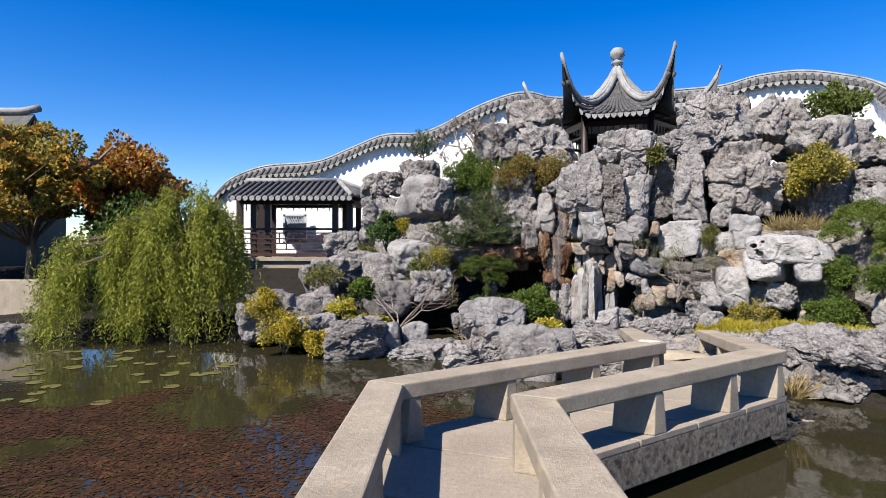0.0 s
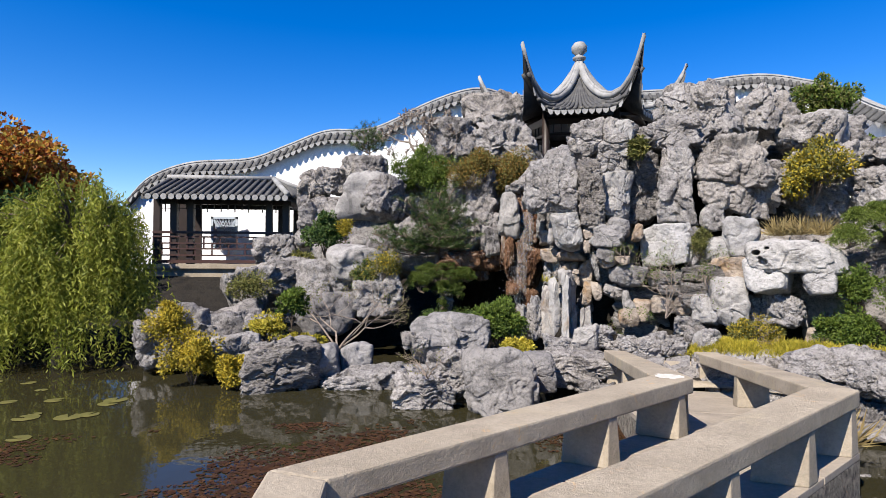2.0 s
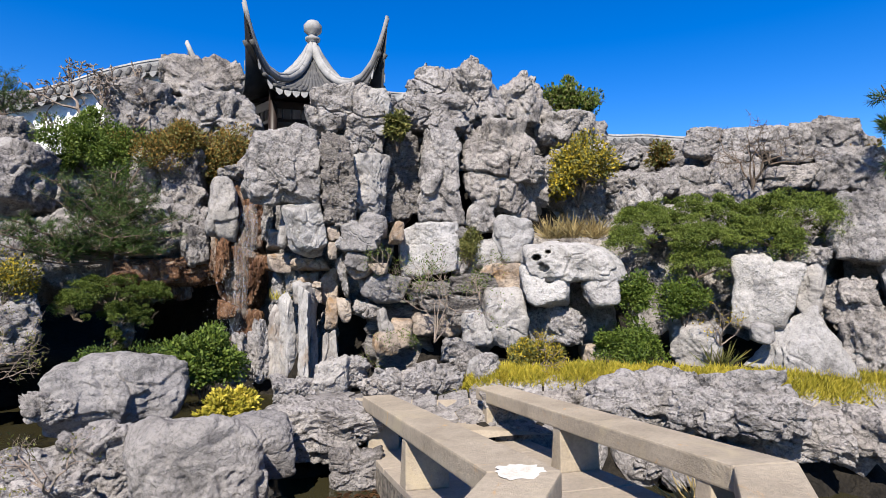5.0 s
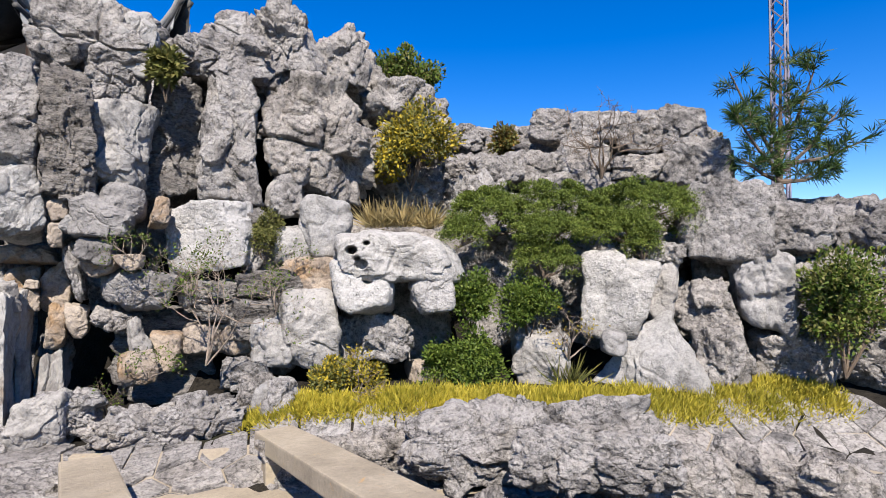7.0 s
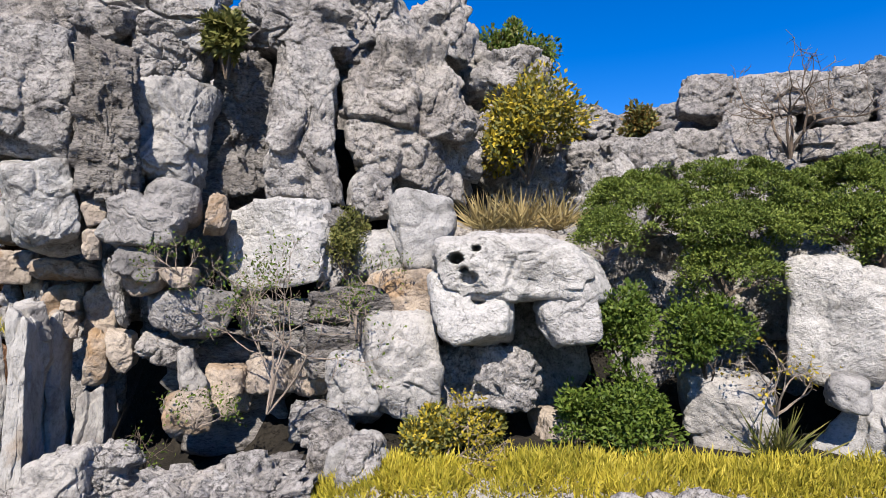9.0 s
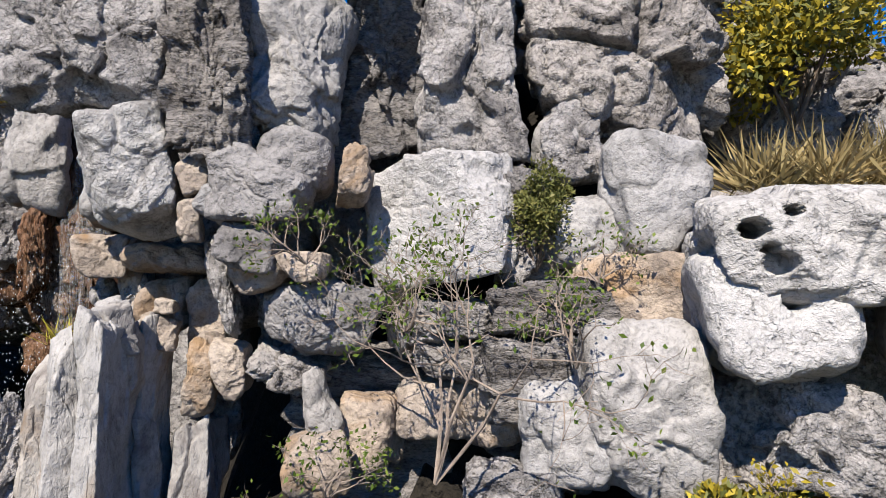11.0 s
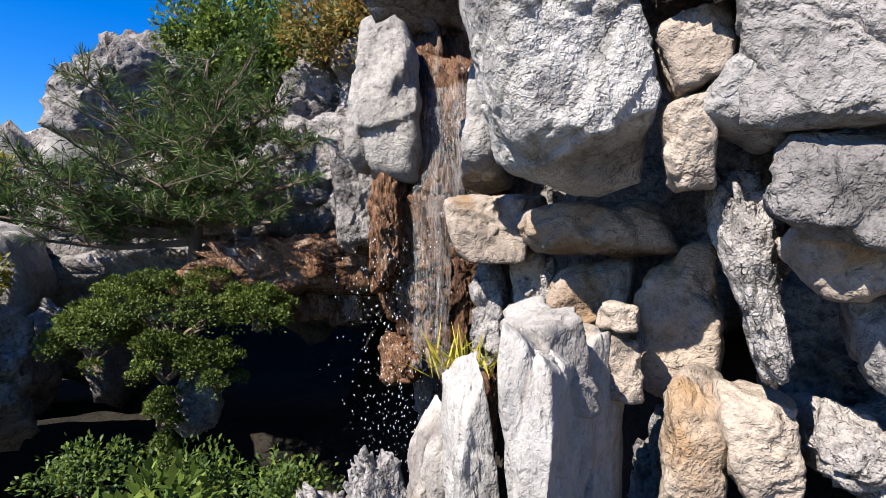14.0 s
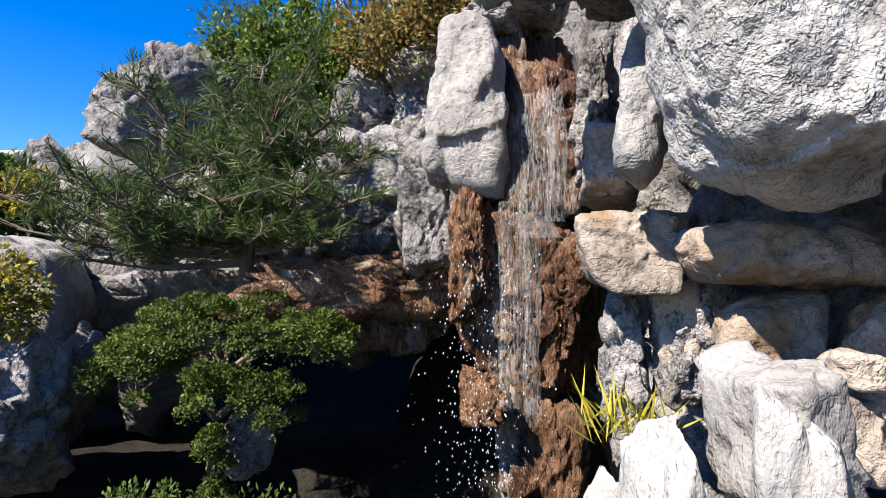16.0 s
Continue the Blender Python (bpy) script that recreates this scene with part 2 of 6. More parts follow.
L_PAD = leaf_mat("lily pad", (0.108, 0.117, 0.036), (0.180, 0.171, 0.054), (0.270, 0.225, 0.081), 0.1)


def water_mat():
    m, nt, b = tree_of("still pond water")
    b.inputs["Base Color"].default_value = (0.022, 0.020, 0.010, 1)
    b.inputs["Roughness"].default_value = 0.03
    b.inputs["IOR"].default_value = 1.33
    b.inputs["Specular IOR Level"].default_value = 0.55
    v = coords(nt, (1.0, 1.0, 1.0))
    bumped(nt, b, noise_tex(nt, v, 1.6, 3, 0.5), 0.10, 0.05)
    bumped(nt, b, noise_tex(nt, v, 7.0, 3, 0.5), 0.05, 0.02)
    return m


def fall_mat():
    m, nt, b = tree_of("falling water")
    b.inputs["Base Color"].default_value = (0.9, 0.93, 0.96, 1)
    b.inputs["Roughness"].default_value = 0.15
    v = coords(nt, (1.0, 1.0, 0.05))
    streak = noise_tex(nt, v, 130.0, 5, 0.7)
    bumped(nt, b, streak, 0.8, 0.02)
    nt.links.new(ramp(nt, streak, [(0.42, (0, 0, 0)), (0.70, (0.27, 0.27, 0.27))]), b.inputs["Alpha"])
    return m


def drop_mat():
    m, nt, b = tree_of("water drops")
    b.inputs["Base Color"].default_value = (0.9, 0.93, 0.96, 1)
    b.inputs["Roughness"].default_value = 0.1
    b.inputs["Transmission Weight"].default_value = 0.6
    return m


DROPS = drop_mat()
WATER, FALL = water_mat(), fall_mat()


# ---- mesh helpers ----
class Shape:
    """Vertices and faces gathered into one mesh."""

    def __init__(self):
        self.v, self.f = [], []

    def add(self, verts, faces):
        n = len(self.v)
        self.v.extend(verts)
        self.f.extend([tuple(i + n for i in q) for q in faces])

    def box(self, x0, y0, z0, x1, y1, z1, m=None):
        c = [(x, y, z) for z in (z0, z1) for y in (y0, y1) for x in (x0, x1)]
        c = [tuple((m @ Vector(p))) for p in c] if m else c
        self.add(c, [(0, 2, 3, 1), (4, 5, 7, 6), (0, 1, 5, 4), (2, 6, 7, 3), (0, 4, 6, 2), (1, 3, 7, 5)])

    def tube(self, pts, radii, sides=6, cap=True):
        pts = [Vector(p) for p in pts]
        rings = []
        for i, p in enumerate(pts):
            d = (pts[min(i + 1, len(pts) - 1)] - pts[max(i - 1, 0)]).normalized()
            a = d.cross(Vector((0.31, 0.12, 0.94)) if abs(d.z) < 0.9 else Vector((1, 0.1, 0))).normalized()
            b = d.cross(a)
            r = radii[i] if isinstance(radii, (list, tuple)) else radii
            rings.append([tuple(p + r * (math.cos(k * math.tau / sides) * a + math.sin(k * math.tau / sides) * b)) for k in range(sides)])
        faces = [(i * sides + k, i * sides + (k + 1) % sides, (i + 1) * sides + (k + 1) % sides, (i + 1) * sides + k) for i in range(len(pts) - 1) for k in range(sides)]
        if cap:
            faces += [tuple(range(sides))[::-1], tuple(range((len(pts) - 1) * sides, len(pts) * sides))]
        self.add([q for r in rings for q in r], faces)

    def lathe(self, profile, centre, sides=20):
        cx, cy, cz = centre
        vs = [(cx + r * math.cos(k * math.tau / sides), cy + r * math.sin(k * math.tau / sides), cz + z) for r, z in profile for k in range(sides)]
        self.add(vs, [(i * sides + k, i * sides + (k + 1) % sides, (i + 1) * sides + (k + 1) % sides, (i + 1) * sides + k) for i in range(len(profile) - 1) for k in range(sides)])

    def mesh(self, name, material, smooth=False, bevel=0.0):
        me = bpy.data.meshes.new(name)
        me.from_pydata(self.v, [], self.f)
        if bevel:
            bm = bmesh.new()
            bm.from_mesh(me)
            bmesh.ops.remove_doubles(bm, verts=bm.verts, dist=1e-5)
            bmesh.ops.bevel(bm, geom=[e for e in bm.edges if len(e.link_faces) == 2 and e.calc_face_angle() > 0.5], offset=bevel, segments=2, affect="EDGES", profile=0.6)
            bm.to_mesh(me)
            bm.free()
        me.materials.append(material)
        me.polygons.foreach_set("use_smooth", [smooth] * len(me.polygons))
        return me


def thing(name, label, category, kind="", group="", at=(0, 0, 0)):
    ob = new(name)
    ob.location = at
    return tagged(ob, label, category, group, kind)


def part(name, shape, material, parent, label="", smooth=False, bevel=0.0):
    ob = new(name, shape.mesh(name, material, smooth, bevel))
    ob.parent = parent
    if parent is not None:
        ob.matrix_parent_inverse = Matrix.Translation(-Vector(parent.location)) if parent.parent is None else Matrix()
    return tagged(ob, label)


def solo(name, shape, material, label, category, kind="", group="", smooth=False, bevel=0.0):
    return tagged(new(name, shape.mesh(name, material, smooth, bevel)), label, category, group, kind)


# ---- vector noise for stone ----
RNG = np.random.default_rng(7)
GRAD = RNG.normal(size=(4096, 3))
GRAD /= np.linalg.norm(GRAD, axis=1)[:, None]


def perlin(p):
    i = np.floor(p).astype(np.int64)
    f = p - i
    u = f * f * f * (f * (f * 6 - 15) + 10)
    out = np.zeros(len(p))
    for dx in (0, 1):
        for dy in (0, 1):
            for dz in (0, 1):
                h = ((i[:, 0] + dx) * 73856093 ^ (i[:, 1] + dy) * 19349663 ^ (i[:, 2] + dz) * 83492791) & 4095
                g = GRAD[h]
                dot = g[:, 0] * (f[:, 0] - dx) + g[:, 1] * (f[:, 1] - dy) + g[:, 2] * (f[:, 2] - dz)
                out += dot * (u[:, 0] if dx else 1 - u[:, 0]) * (u[:, 1] if dy else 1 - u[:, 1]) * (u[:, 2] if dz else 1 - u[:, 2])
    return out


def fbm(p, octaves=4, gain=0.5):
    s, a = np.zeros(len(p)), 1.0
    for k in range(octaves):
        s += a * perlin(p * 2.03 ** k + 17.3 * k)
        a *= gain
    return s


def ridged(p, octaves=3, gain=0.5):
    s, a = np.zeros(len(p)), 1.0
    for k in range(octaves):
        s += a * (1 - 2.2 * np.abs(perlin(p * 2.1 ** k + 31.7 * k)))
        a *= gain
    return s


ICO = {}


def ico(sub):
    if sub not in ICO:
        bm = bmesh.new()
        bmesh.ops.create_icosphere(bm, subdivisions=sub, radius=1)
        bm.verts.ensure_lookup_table()
        ICO[sub] = (np.array([v.co for v in bm.verts]), np.array([[v.index for v in f.verts] for f in bm.faces]))
        bm.free()
    return ICO[sub]


ROCKS = [0]
LOOKS = {  # sharpness of edges, cuts, cut depth, broad relief, ledge relief, groove relief, cell size, material, words
    "boulder": (8, 9, 0.82, 0.12, 0.030, 0.010, 0.65, PALE, "smooth pale grey limestone boulder set in the rockery"),
    "dull": (9, 9, 0.82, 0.12, 0.040, 0.014, 0.62, DULL, "rounded mid-grey limestone wedged in the rock face"),
    "smooth": (16, 8, 0.90, 0.07, 0.040, 0.010, 0.60, CHALK, "pale blocky limestone with a pitted sunlit face"),
    "block": (26, 9, 0.90, 0.06, 0.085, 0.026, 0.60, GREY, "squarish grey limestone block stacked in the rockery"),
    "crag": (18, 12, 0.86, 0.11, 0.115, 0.038, 0.58, GREY, "craggy weathered grey limestone with deep creases"),
    "lumpy": (12, 6, 0.90, 0.12, 0.03, 0.02, 0.40, PALE, "lumpy water-worn limestone with rounded hollows"),
    "layered": (18, 10, 0.88, 0.08, 0.080, 0.028, 0.45, BARK, "dark grey limestone with rough horizontal bands"),
    "bark": (26, 6, 0.94, 0.05, 0.06, 0.025, 0.30, BARK, "upright rough-faced grey stone slab"),
    "cream": (11, 9, 0.84, 0.10, 0.045, 0.010, 0.65, CREAM, "cream and orange stained limestone in the rock face"),
    "pillar": (36, 5, 0.92, 0.04, 0.075, 0.008, 0.80, PILLAR, "tall pale upright stone with a split top"),
    "wet": (14, 8, 0.88, 0.08, 0.070, 0.035, 0.36, WET, "wet red-brown rock under the waterfall"),
    "flat": (15, 10, 0.88, 0.08, 0.085, 0.026, 0.42, GREY, "flat grey limestone ledge at the water"),
    "pierced": (9, 9, 0.86, 0.13, 0.030, 0.008, 0.60, CHALK, "pale pierced limestone"),
    "cone": (10, 10, 0.84, 0.10, 0.03, 0.01, 0.5, PALE, "large pale pointed boulder with small round pits"),
}


def cells(p):
    """Worley cells: distance to the nearest border, and a value of each cell."""
    i = np.floor(p).astype(np.int64)
    f1, f2, val, tilt = np.full(len(p), 9.0), np.full(len(p), 9.0), np.zeros(len(p)), np.zeros(len(p))
    for dx in (-1, 0, 1):
        for dy in (-1, 0, 1):
            for dz in (-1, 0, 1):
                c = i + (dx, dy, dz)
                h = (c[:, 0] * 73856093 ^ c[:, 1] * 19349663 ^ c[:, 2] * 83492791) & 4095
                away = c + 0.5 + 0.48 * np.clip(GRAD[h], -1, 1) - p
                d = np.linalg.norm(away, axis=1)
                near = d < f1
                f2 = np.where(near, f1, np.minimum(f2, d))
                val = np.where(near, GRAD[(h * 7 + 3) & 4095, 0], val)
                tilt = np.where(near, (away * GRAD[(h * 5 + 11) & 4095]).sum(1), tilt)
                f1 = np.where(near, d, f1)
    return f2 - f1, val + 1.5 * tilt


def stone_points(style, w, d, h, seed, sub, taper=0.0):
    """A broken block: rounded planes meeting in worn edges, then ledges, cracks and hollows."""
    power, cuts, deep, broad, ledge, groove, cell = LOOKS[style][:7]
    u, faces = ico(sub)
    u = u + np.array([0.0, -0.42, 0.08])
    u = u / np.linalg.norm(u, axis=1)[:, None]
    rng = np.random.default_rng(seed * 13 + 5)
    way = np.concatenate([np.eye(3), -np.eye(3)]) + rng.normal(size=(6, 3)) * 0.13
    more = rng.normal(size=(cuts, 3))
    way = np.concatenate([way, more])
    way /= np.linalg.norm(way, axis=1)[:, None]
    off = np.concatenate([np.ones(6), np.abs(way[6:]).sum(1) * rng.uniform(deep - 0.20, deep + 0.04, cuts)])
    lift = np.maximum(u @ (way / np.maximum(off, 0.72)[:, None]).T, 0)
    p = u / ((lift ** power).sum(1) ** (1 / power))[:, None]
    if style == "cone":
        taper = 0.75
    p[:, :2] *= (1 - taper * np.clip(p[:, 2], -1, 1))[:, None]
    size = np.array([w, d, h]) / 2
    q = p * size
    off = rng.uniform(-50, 50, 3)
    s = (w * h * d) ** (1 / 3)
    tall = {"bark": (1.5, 1.5, 0.9), "layered": (0.8, 0.8, 1.7), "pillar": (1.1, 1.1, 0.5), "wet": (1.7, 1.7, 0.5), "flat": (0.7, 0.7, 1.7)}.get(style, (1, 1, 1))
    warp = np.stack([fbm(q * 1.9 / s + off + k * 9.1, 3) for k in range(3)], 1) * {"smooth": 0.14, "layered": 0.18, "pillar": 0.10, "cone": 0.2}.get(style, 0.22) * s
    a = (q + warp) / s
    b = a * np.array(tall)
    edge, val = cells(b / cell + off)
    edge2, val2 = cells(b / (cell * 0.42) + off * 1.3)
    edge3, val3 = cells(b / (cell * 0.17) + off * 1.7)
    amount = broad * fbm(a * 1.3 + off, 2) + ledge * (0.75 * val * np.clip(edge * 14, 0, 1) + 0.34 * val2 * np.clip(edge2 * 12, 0, 1) + 0.09 * val3 * np.clip(edge3 * 8, 0, 1))
    amount -= groove * (1.5 * np.clip(1 - 13 * edge, 0, 1) + 0.7 * np.clip(1 - 10 * edge2, 0, 1) + 0.3 * np.clip(1 - 8 * edge3, 0, 1))
    calm = {"smooth": 0.5, "pillar": 0.5, "layered": 0.7, "cone": 0.5, "boulder": 0.6, "flat": 0.7, "cream": 0.7}.get(style, 1.0)
    amount += calm * (0.05 * (ledge + groove) * (ridged(b * 4.5 + off, 4, 0.62) - 0.6) + 0.011 * fbm(b * 13 + off, 4, 0.66))
    if style == "lumpy":
        amount -= 0.30 * np.clip(perlin(a * 2.9 + off * 3) - 0.06, 0, 1) + 0.12 * np.clip(perlin(a * 5.5 + off * 3) - 0.1, 0, 1)
    if style in ("boulder", "dull", "smooth", "pierced", "cream", "pillar"):
        scoop = fbm(a * 2.1 + off * 2.7, 2, 0.4)
        amount -= (0.10 if style in ("smooth", "pillar") else 0.17) * np.clip(scoop - 0.05, 0, 0.6)
    if style in ("crag", "block", "boulder", "flat"):
        hollow = perlin(a * (5.0 if style == "boulder" else 3.8) + off * 2.1)
        amount -= (0.10 if style == "boulder" else 0.26) * np.clip(hollow - 0.22, 0, 0.3)
    nrm = p / np.linalg.norm(p, axis=1)[:, None]
    q = q + nrm * (amount * s)[:, None]
    lo, hi = q.min(0), q.max(0)
    q = (q - (lo + hi) / 2) * np.array([w, d, h]) / (hi - lo)
    return q, faces


def stone_mesh(q, faces, material):
    me = bpy.data.meshes.new("stone")
    me.vertices.add(len(q))
    me.vertices.foreach_set("co", q.astype(np.float32).ravel())
    me.loops.add(faces.size)
    me.loops.foreach_set("vertex_index", faces.astype(np.int32).ravel())
    me.polygons.add(len(faces))
    me.polygons.foreach_set("loop_start", np.arange(0, faces.size, 3, dtype=np.int32))
    me.update(calc_edges=True)
    me.polygons.foreach_set("use_smooth", np.ones(len(faces), dtype=bool))
    me.materials.append(material)
    me.validate()
    return me


NEAR = [(0.3, 2.0), (0.9, 4.5), (2.6, 6.5), (3.2, 8.9), (2.6, 10.2)]


def rock(style, x, y, z, w, d, h, yaw=0, label="", pits=(), roll=0, taper=0.0, inner=False):
    ROCKS[0] += 1
    reach = max(0.8, min(math.hypot(x - a, y - b) for a, b in NEAR))
    span = math.sqrt(w * h) / reach
    fine = 4 if inner or span < 0.075 else (5 if span < 0.235 else 6)
    w, h = 1.06 * w, 1.06 * h
    q, faces = stone_points(style, w, d, h, int(abs(x * 79.1 + y * 104.7 + z * 129.9) * 100) % 100003, fine, taper)
    for px, pz, r, deep in pits:
        dist = np.hypot(q[:, 0] - px, (q[:, 2] - pz))
        q[:, 1] += np.where(q[:, 1] < 0.1 * d, deep * np.clip((r - dist) / (0.35 * r), 0, 1), 0)
    ob = new("rock", stone_mesh(q, faces, LOOKS[style][7]))
    ob.matrix_world = pose(x, y, z, 0, roll, yaw)
    return tagged(ob, label or LOOKS[style][8], "rock", "rockery stones")


# ---- foliage ----
def blades(points, dirs, length, width, rng, spread=0.5, fold=0.0, face=None):
    """Leaf quads at points along dirs, turned to face outward where face is given: vertices and faces."""
    n = len(points)
    dirs = dirs + rng.normal(size=(n, 3)) * spread
    dirs /= np.linalg.norm(dirs, axis=1)[:, None] + 1e-9
    side = np.cross(dirs, rng.normal(size=(n, 3)) if face is None else face + rng.normal(size=(n, 3)) * 0.45)
    side /= np.linalg.norm(side, axis=1)[:, None] + 1e-9
    ln = length * rng.uniform(0.6, 1.25, n)[:, None]
    wd = width * rng.uniform(0.7, 1.2, n)[:, None]
    up = np.cross(side, dirs) * wd * fold
    v = np.stack([points, points + dirs * ln * 0.5 + side * wd * 0.5 + up, points + dirs * ln, points + dirs * ln * 0.5 - side * wd * 0.5 + up], 1).reshape(-1, 3)
    f = np.arange(4 * n).reshape(-1, 4)
    return v, f


def leaf_mesh(name, v, f, material):
    me = bpy.data.meshes.new(name)
    me.vertices.add(len(v))
    me.vertices.foreach_set("co", v.astype(np.float32).ravel())
    me.loops.add(f.size)
    me.loops.foreach_set("vertex_index", f.astype(np.int32).ravel())
    me.polygons.add(len(f))
    me.polygons.foreach_set("loop_start", np.arange(0, f.size, f.shape[1], dtype=np.int32))
    me.update(calc_edges=True)
    me.materials.append(material)
    return me


def foliage(parent, name, v, f, material, label=""):
    ob = new(name, leaf_mesh(name, v, f, material))
    ob.parent = parent
    ob.matrix_parent_inverse = Matrix.Translation(-Vector(parent.location))
    return tagged(ob, label)


def crown_points(rng, centre, radii, n, clumps, clump_size, bottom=-0.6):
    """Points in clumps over a lumpy crown, and their outward ways."""
    c = rng.normal(size=(clumps, 3))
    c /= np.linalg.norm(c, axis=1)[:, None]
    c[:, 2] = np.where(c[:, 2] < bottom, -c[:, 2] * 0.5, c[:, 2])
    c *= rng.uniform(0.30, 1.15, clumps)[:, None]
    pick = rng.integers(0, clumps, n)
    out = c[pick]
    loc = rng.normal(size=(n, 3))
    loc /= np.linalg.norm(loc, axis=1)[:, None]
    rad = rng.uniform(0.3, 1.0, n)[:, None] ** 0.5
    size = clump_size * rng.uniform(0.35, 1.15, clumps)[pick][:, None]
    pts = np.array(centre) + out * np.array(radii) + loc * rad * size
    way = loc * 0.7 + out * 0.5 + np.array([0, 0, 0.3])
    return pts, way, np.array(centre) + c * np.array(radii)


def stems(shape, rng, base, targets, r0, sides=5, bend=0.25):
    base = Vector(base)
    for t in targets:
        t = Vector(t)
        mid = base.lerp(t, 0.5) + Vector(rng.normal(size=3)) * (t - base).length * bend * 0.4 + Vector((0, 0, (t - base).length * 0.08))
        shape.tube([base, base.lerp(mid, 0.6), mid, mid.lerp(t, 0.6), t], [r0, r0 * 0.8, r0 * 0.6, r0 * 0.4, r0 * 0.15], sides, False)


def shrub(name, label, seed, x, y, z, rx, ry, rz, leaf, n=1500, size=0.04, wide=0.5, clumps=40, clump=0.14, stem=8, category="shrub", wood=BARKWOOD, second=None):
    """A shrub whose crown is centred at x, y, z, with stems down to its foot."""
    rng = np.random.default_rng(seed)
    foot = (x, y, z - rz)
    top = thing(name, label, category, at=foot)
    n = int(n * 2.2)
    pts, way, heads = crown_points(rng, (x, y, z), (rx, ry, rz), n, clumps, clump)
    v, f = blades(pts, way, size * 1.15, size * 1.15 * wide, rng, 0.7, 0.25, way + np.array([-0.2, -0.3, 0.5]))
    if second:
        cut = int(len(f) * 0.6) * 4
        foliage(top, "leaves", v[:cut], f[:cut // 4], leaf)
        foliage(top, "autumn_leaves", v[cut:], f[cut // 4:] - cut, second, "leaves of a second colour")
    else:
        foliage(top, "leaves", v, f, leaf)
    s = Shape()
    stems(s, rng, (x, y, z - rz - 0.1), [tuple(h) for h in heads[rng.permutation(len(heads))[:stem]]], max(0.008, 0.03 * rz))
    part("stem", s, wood, top)
    return top


def twiggy(name, label, seed, x, y, z, height, spread, leaf=None, n=300, size=0.03, depth=4, wood=TWIG, r0=0.02, category="shrub", thin=0.0015):
    """A sparse branching shrub that rises from its foot at x, y, z."""
    rng = np.random.default_rng(seed)
    top = thing(name, label, category, at=(x, y, z))
    s, tips = Shape(), []

    def grow(p, d, ln, r, k):
        pts, q, dd = [p], p, d
        for _ in range(3):
            dd = (dd + Vector(rng.normal(size=3)) * 0.22 + Vector((0, 0, 0.05))).normalized()
            q = q + dd * ln / 3
            pts.append(q)
            if k <= 2:
                tips.append(tuple(q))
        r = max(r, thin)
        s.tube(pts, [r, r * 0.85, r * 0.7, r * 0.55], 5 if k > 2 else 4, False)
        if k > 1:
            for _ in range(rng.integers(2, 4)):
                grow(q, (dd + Vector(rng.normal(size=3)) * 0.65).normalized(), ln * rng.uniform(0.55, 0.8), r * 0.55, k - 1)

    for _ in range(5):
        a = rng.uniform(0, math.tau)
        grow(Vector((x, y, z - 0.05)), Vector((math.cos(a) * spread, math.sin(a) * spread, 1)).normalized(), height * 0.42, r0, depth)
    part("branchwork", s, wood, top)
    if leaf:
        pts = np.array(tips)[rng.integers(0, len(tips), n)] + rng.normal(size=(n, 3)) * size * 0.8
        v, f = blades(pts, rng.normal(size=(n, 3)) + np.array([0, 0, 0.4]), size, size * 0.5, rng, 0.3, 0.2)
        foliage(top, "leaves", v, f, leaf)
    return top


def pine(name, label, seed, foot, limbs, tuft_n=9, needle=0.10, leaf=L_DARK, density=26, trunk=0.05, wide=0.05, candles=False):
    """A pine with limbs, each a way (dx, dy, dz) from a point of the trunk."""
    rng = np.random.default_rng(seed)
    top = thing(name, label, "pine tree", at=foot)
    s, pts, way = Shape(), [], []
    base = Vector(foot)
    for hz, (dx, dy, dz) in limbs:
        a, b = base + Vector((0, 0, hz)), base + Vector((dx, dy, dz))
        mid = a.lerp(b, 0.5) + Vector((0, 0, -0.05 * (b - a).length))
        s.tube([a, a.lerp(mid, 0.5), mid, mid.lerp(b, 0.5), b], [trunk * 0.6, trunk * 0.5, trunk * 0.4, trunk * 0.3, trunk * 0.15], 6, False)
        for k in range(tuft_n):
            t = rng.uniform(0.3, 1.0)
            c = (a.lerp(mid, t * 2) if t < 0.5 else mid.lerp(b, t * 2 - 1))
            e = c + Vector((*rng.normal(size=2) * 0.16, rng.uniform(0.02, 0.18)))
            s.tube([c, e], [trunk * 0.12, trunk * 0.08], 4, False)
            for _ in range(density):
                g = rng.uniform(0.35, 1.05)
                pts.append(tuple(c.lerp(e, g)))
                way.append(tuple((e - c).normalized() * 0.7 + Vector(rng.normal(size=3)) * 0.6))
    hmax = max(h for h, _ in limbs)
    s.tube([base - Vector((0, 0, 0.2)), base + Vector((0.03, 0.02, hmax * 0.5)), base + Vector((0, 0, hmax))], [trunk, trunk * 0.85, trunk * 0.6], 8, False)
    part("trunk", s, BARKWOOD, top)
    v, f = blades(np.array(pts), np.array(way), needle, needle * wide, rng, 0.15)
    foliage(top, "needles", v, f, leaf)
    if candles:
        for k in rng.integers(0, len(pts), 46):
            c = Vector(pts[k])
            s = Shape()
            s.tube([c, c + Vector((rng.normal() * 0.004, rng.normal() * 0.004, 0.035)), c + Vector((0, 0, rng.uniform(0.06, 0.11)))], [0.006, 0.006, 0.003], 5)
            part("candle", s, TWIG, top, "pale upright new shoot")
    return top


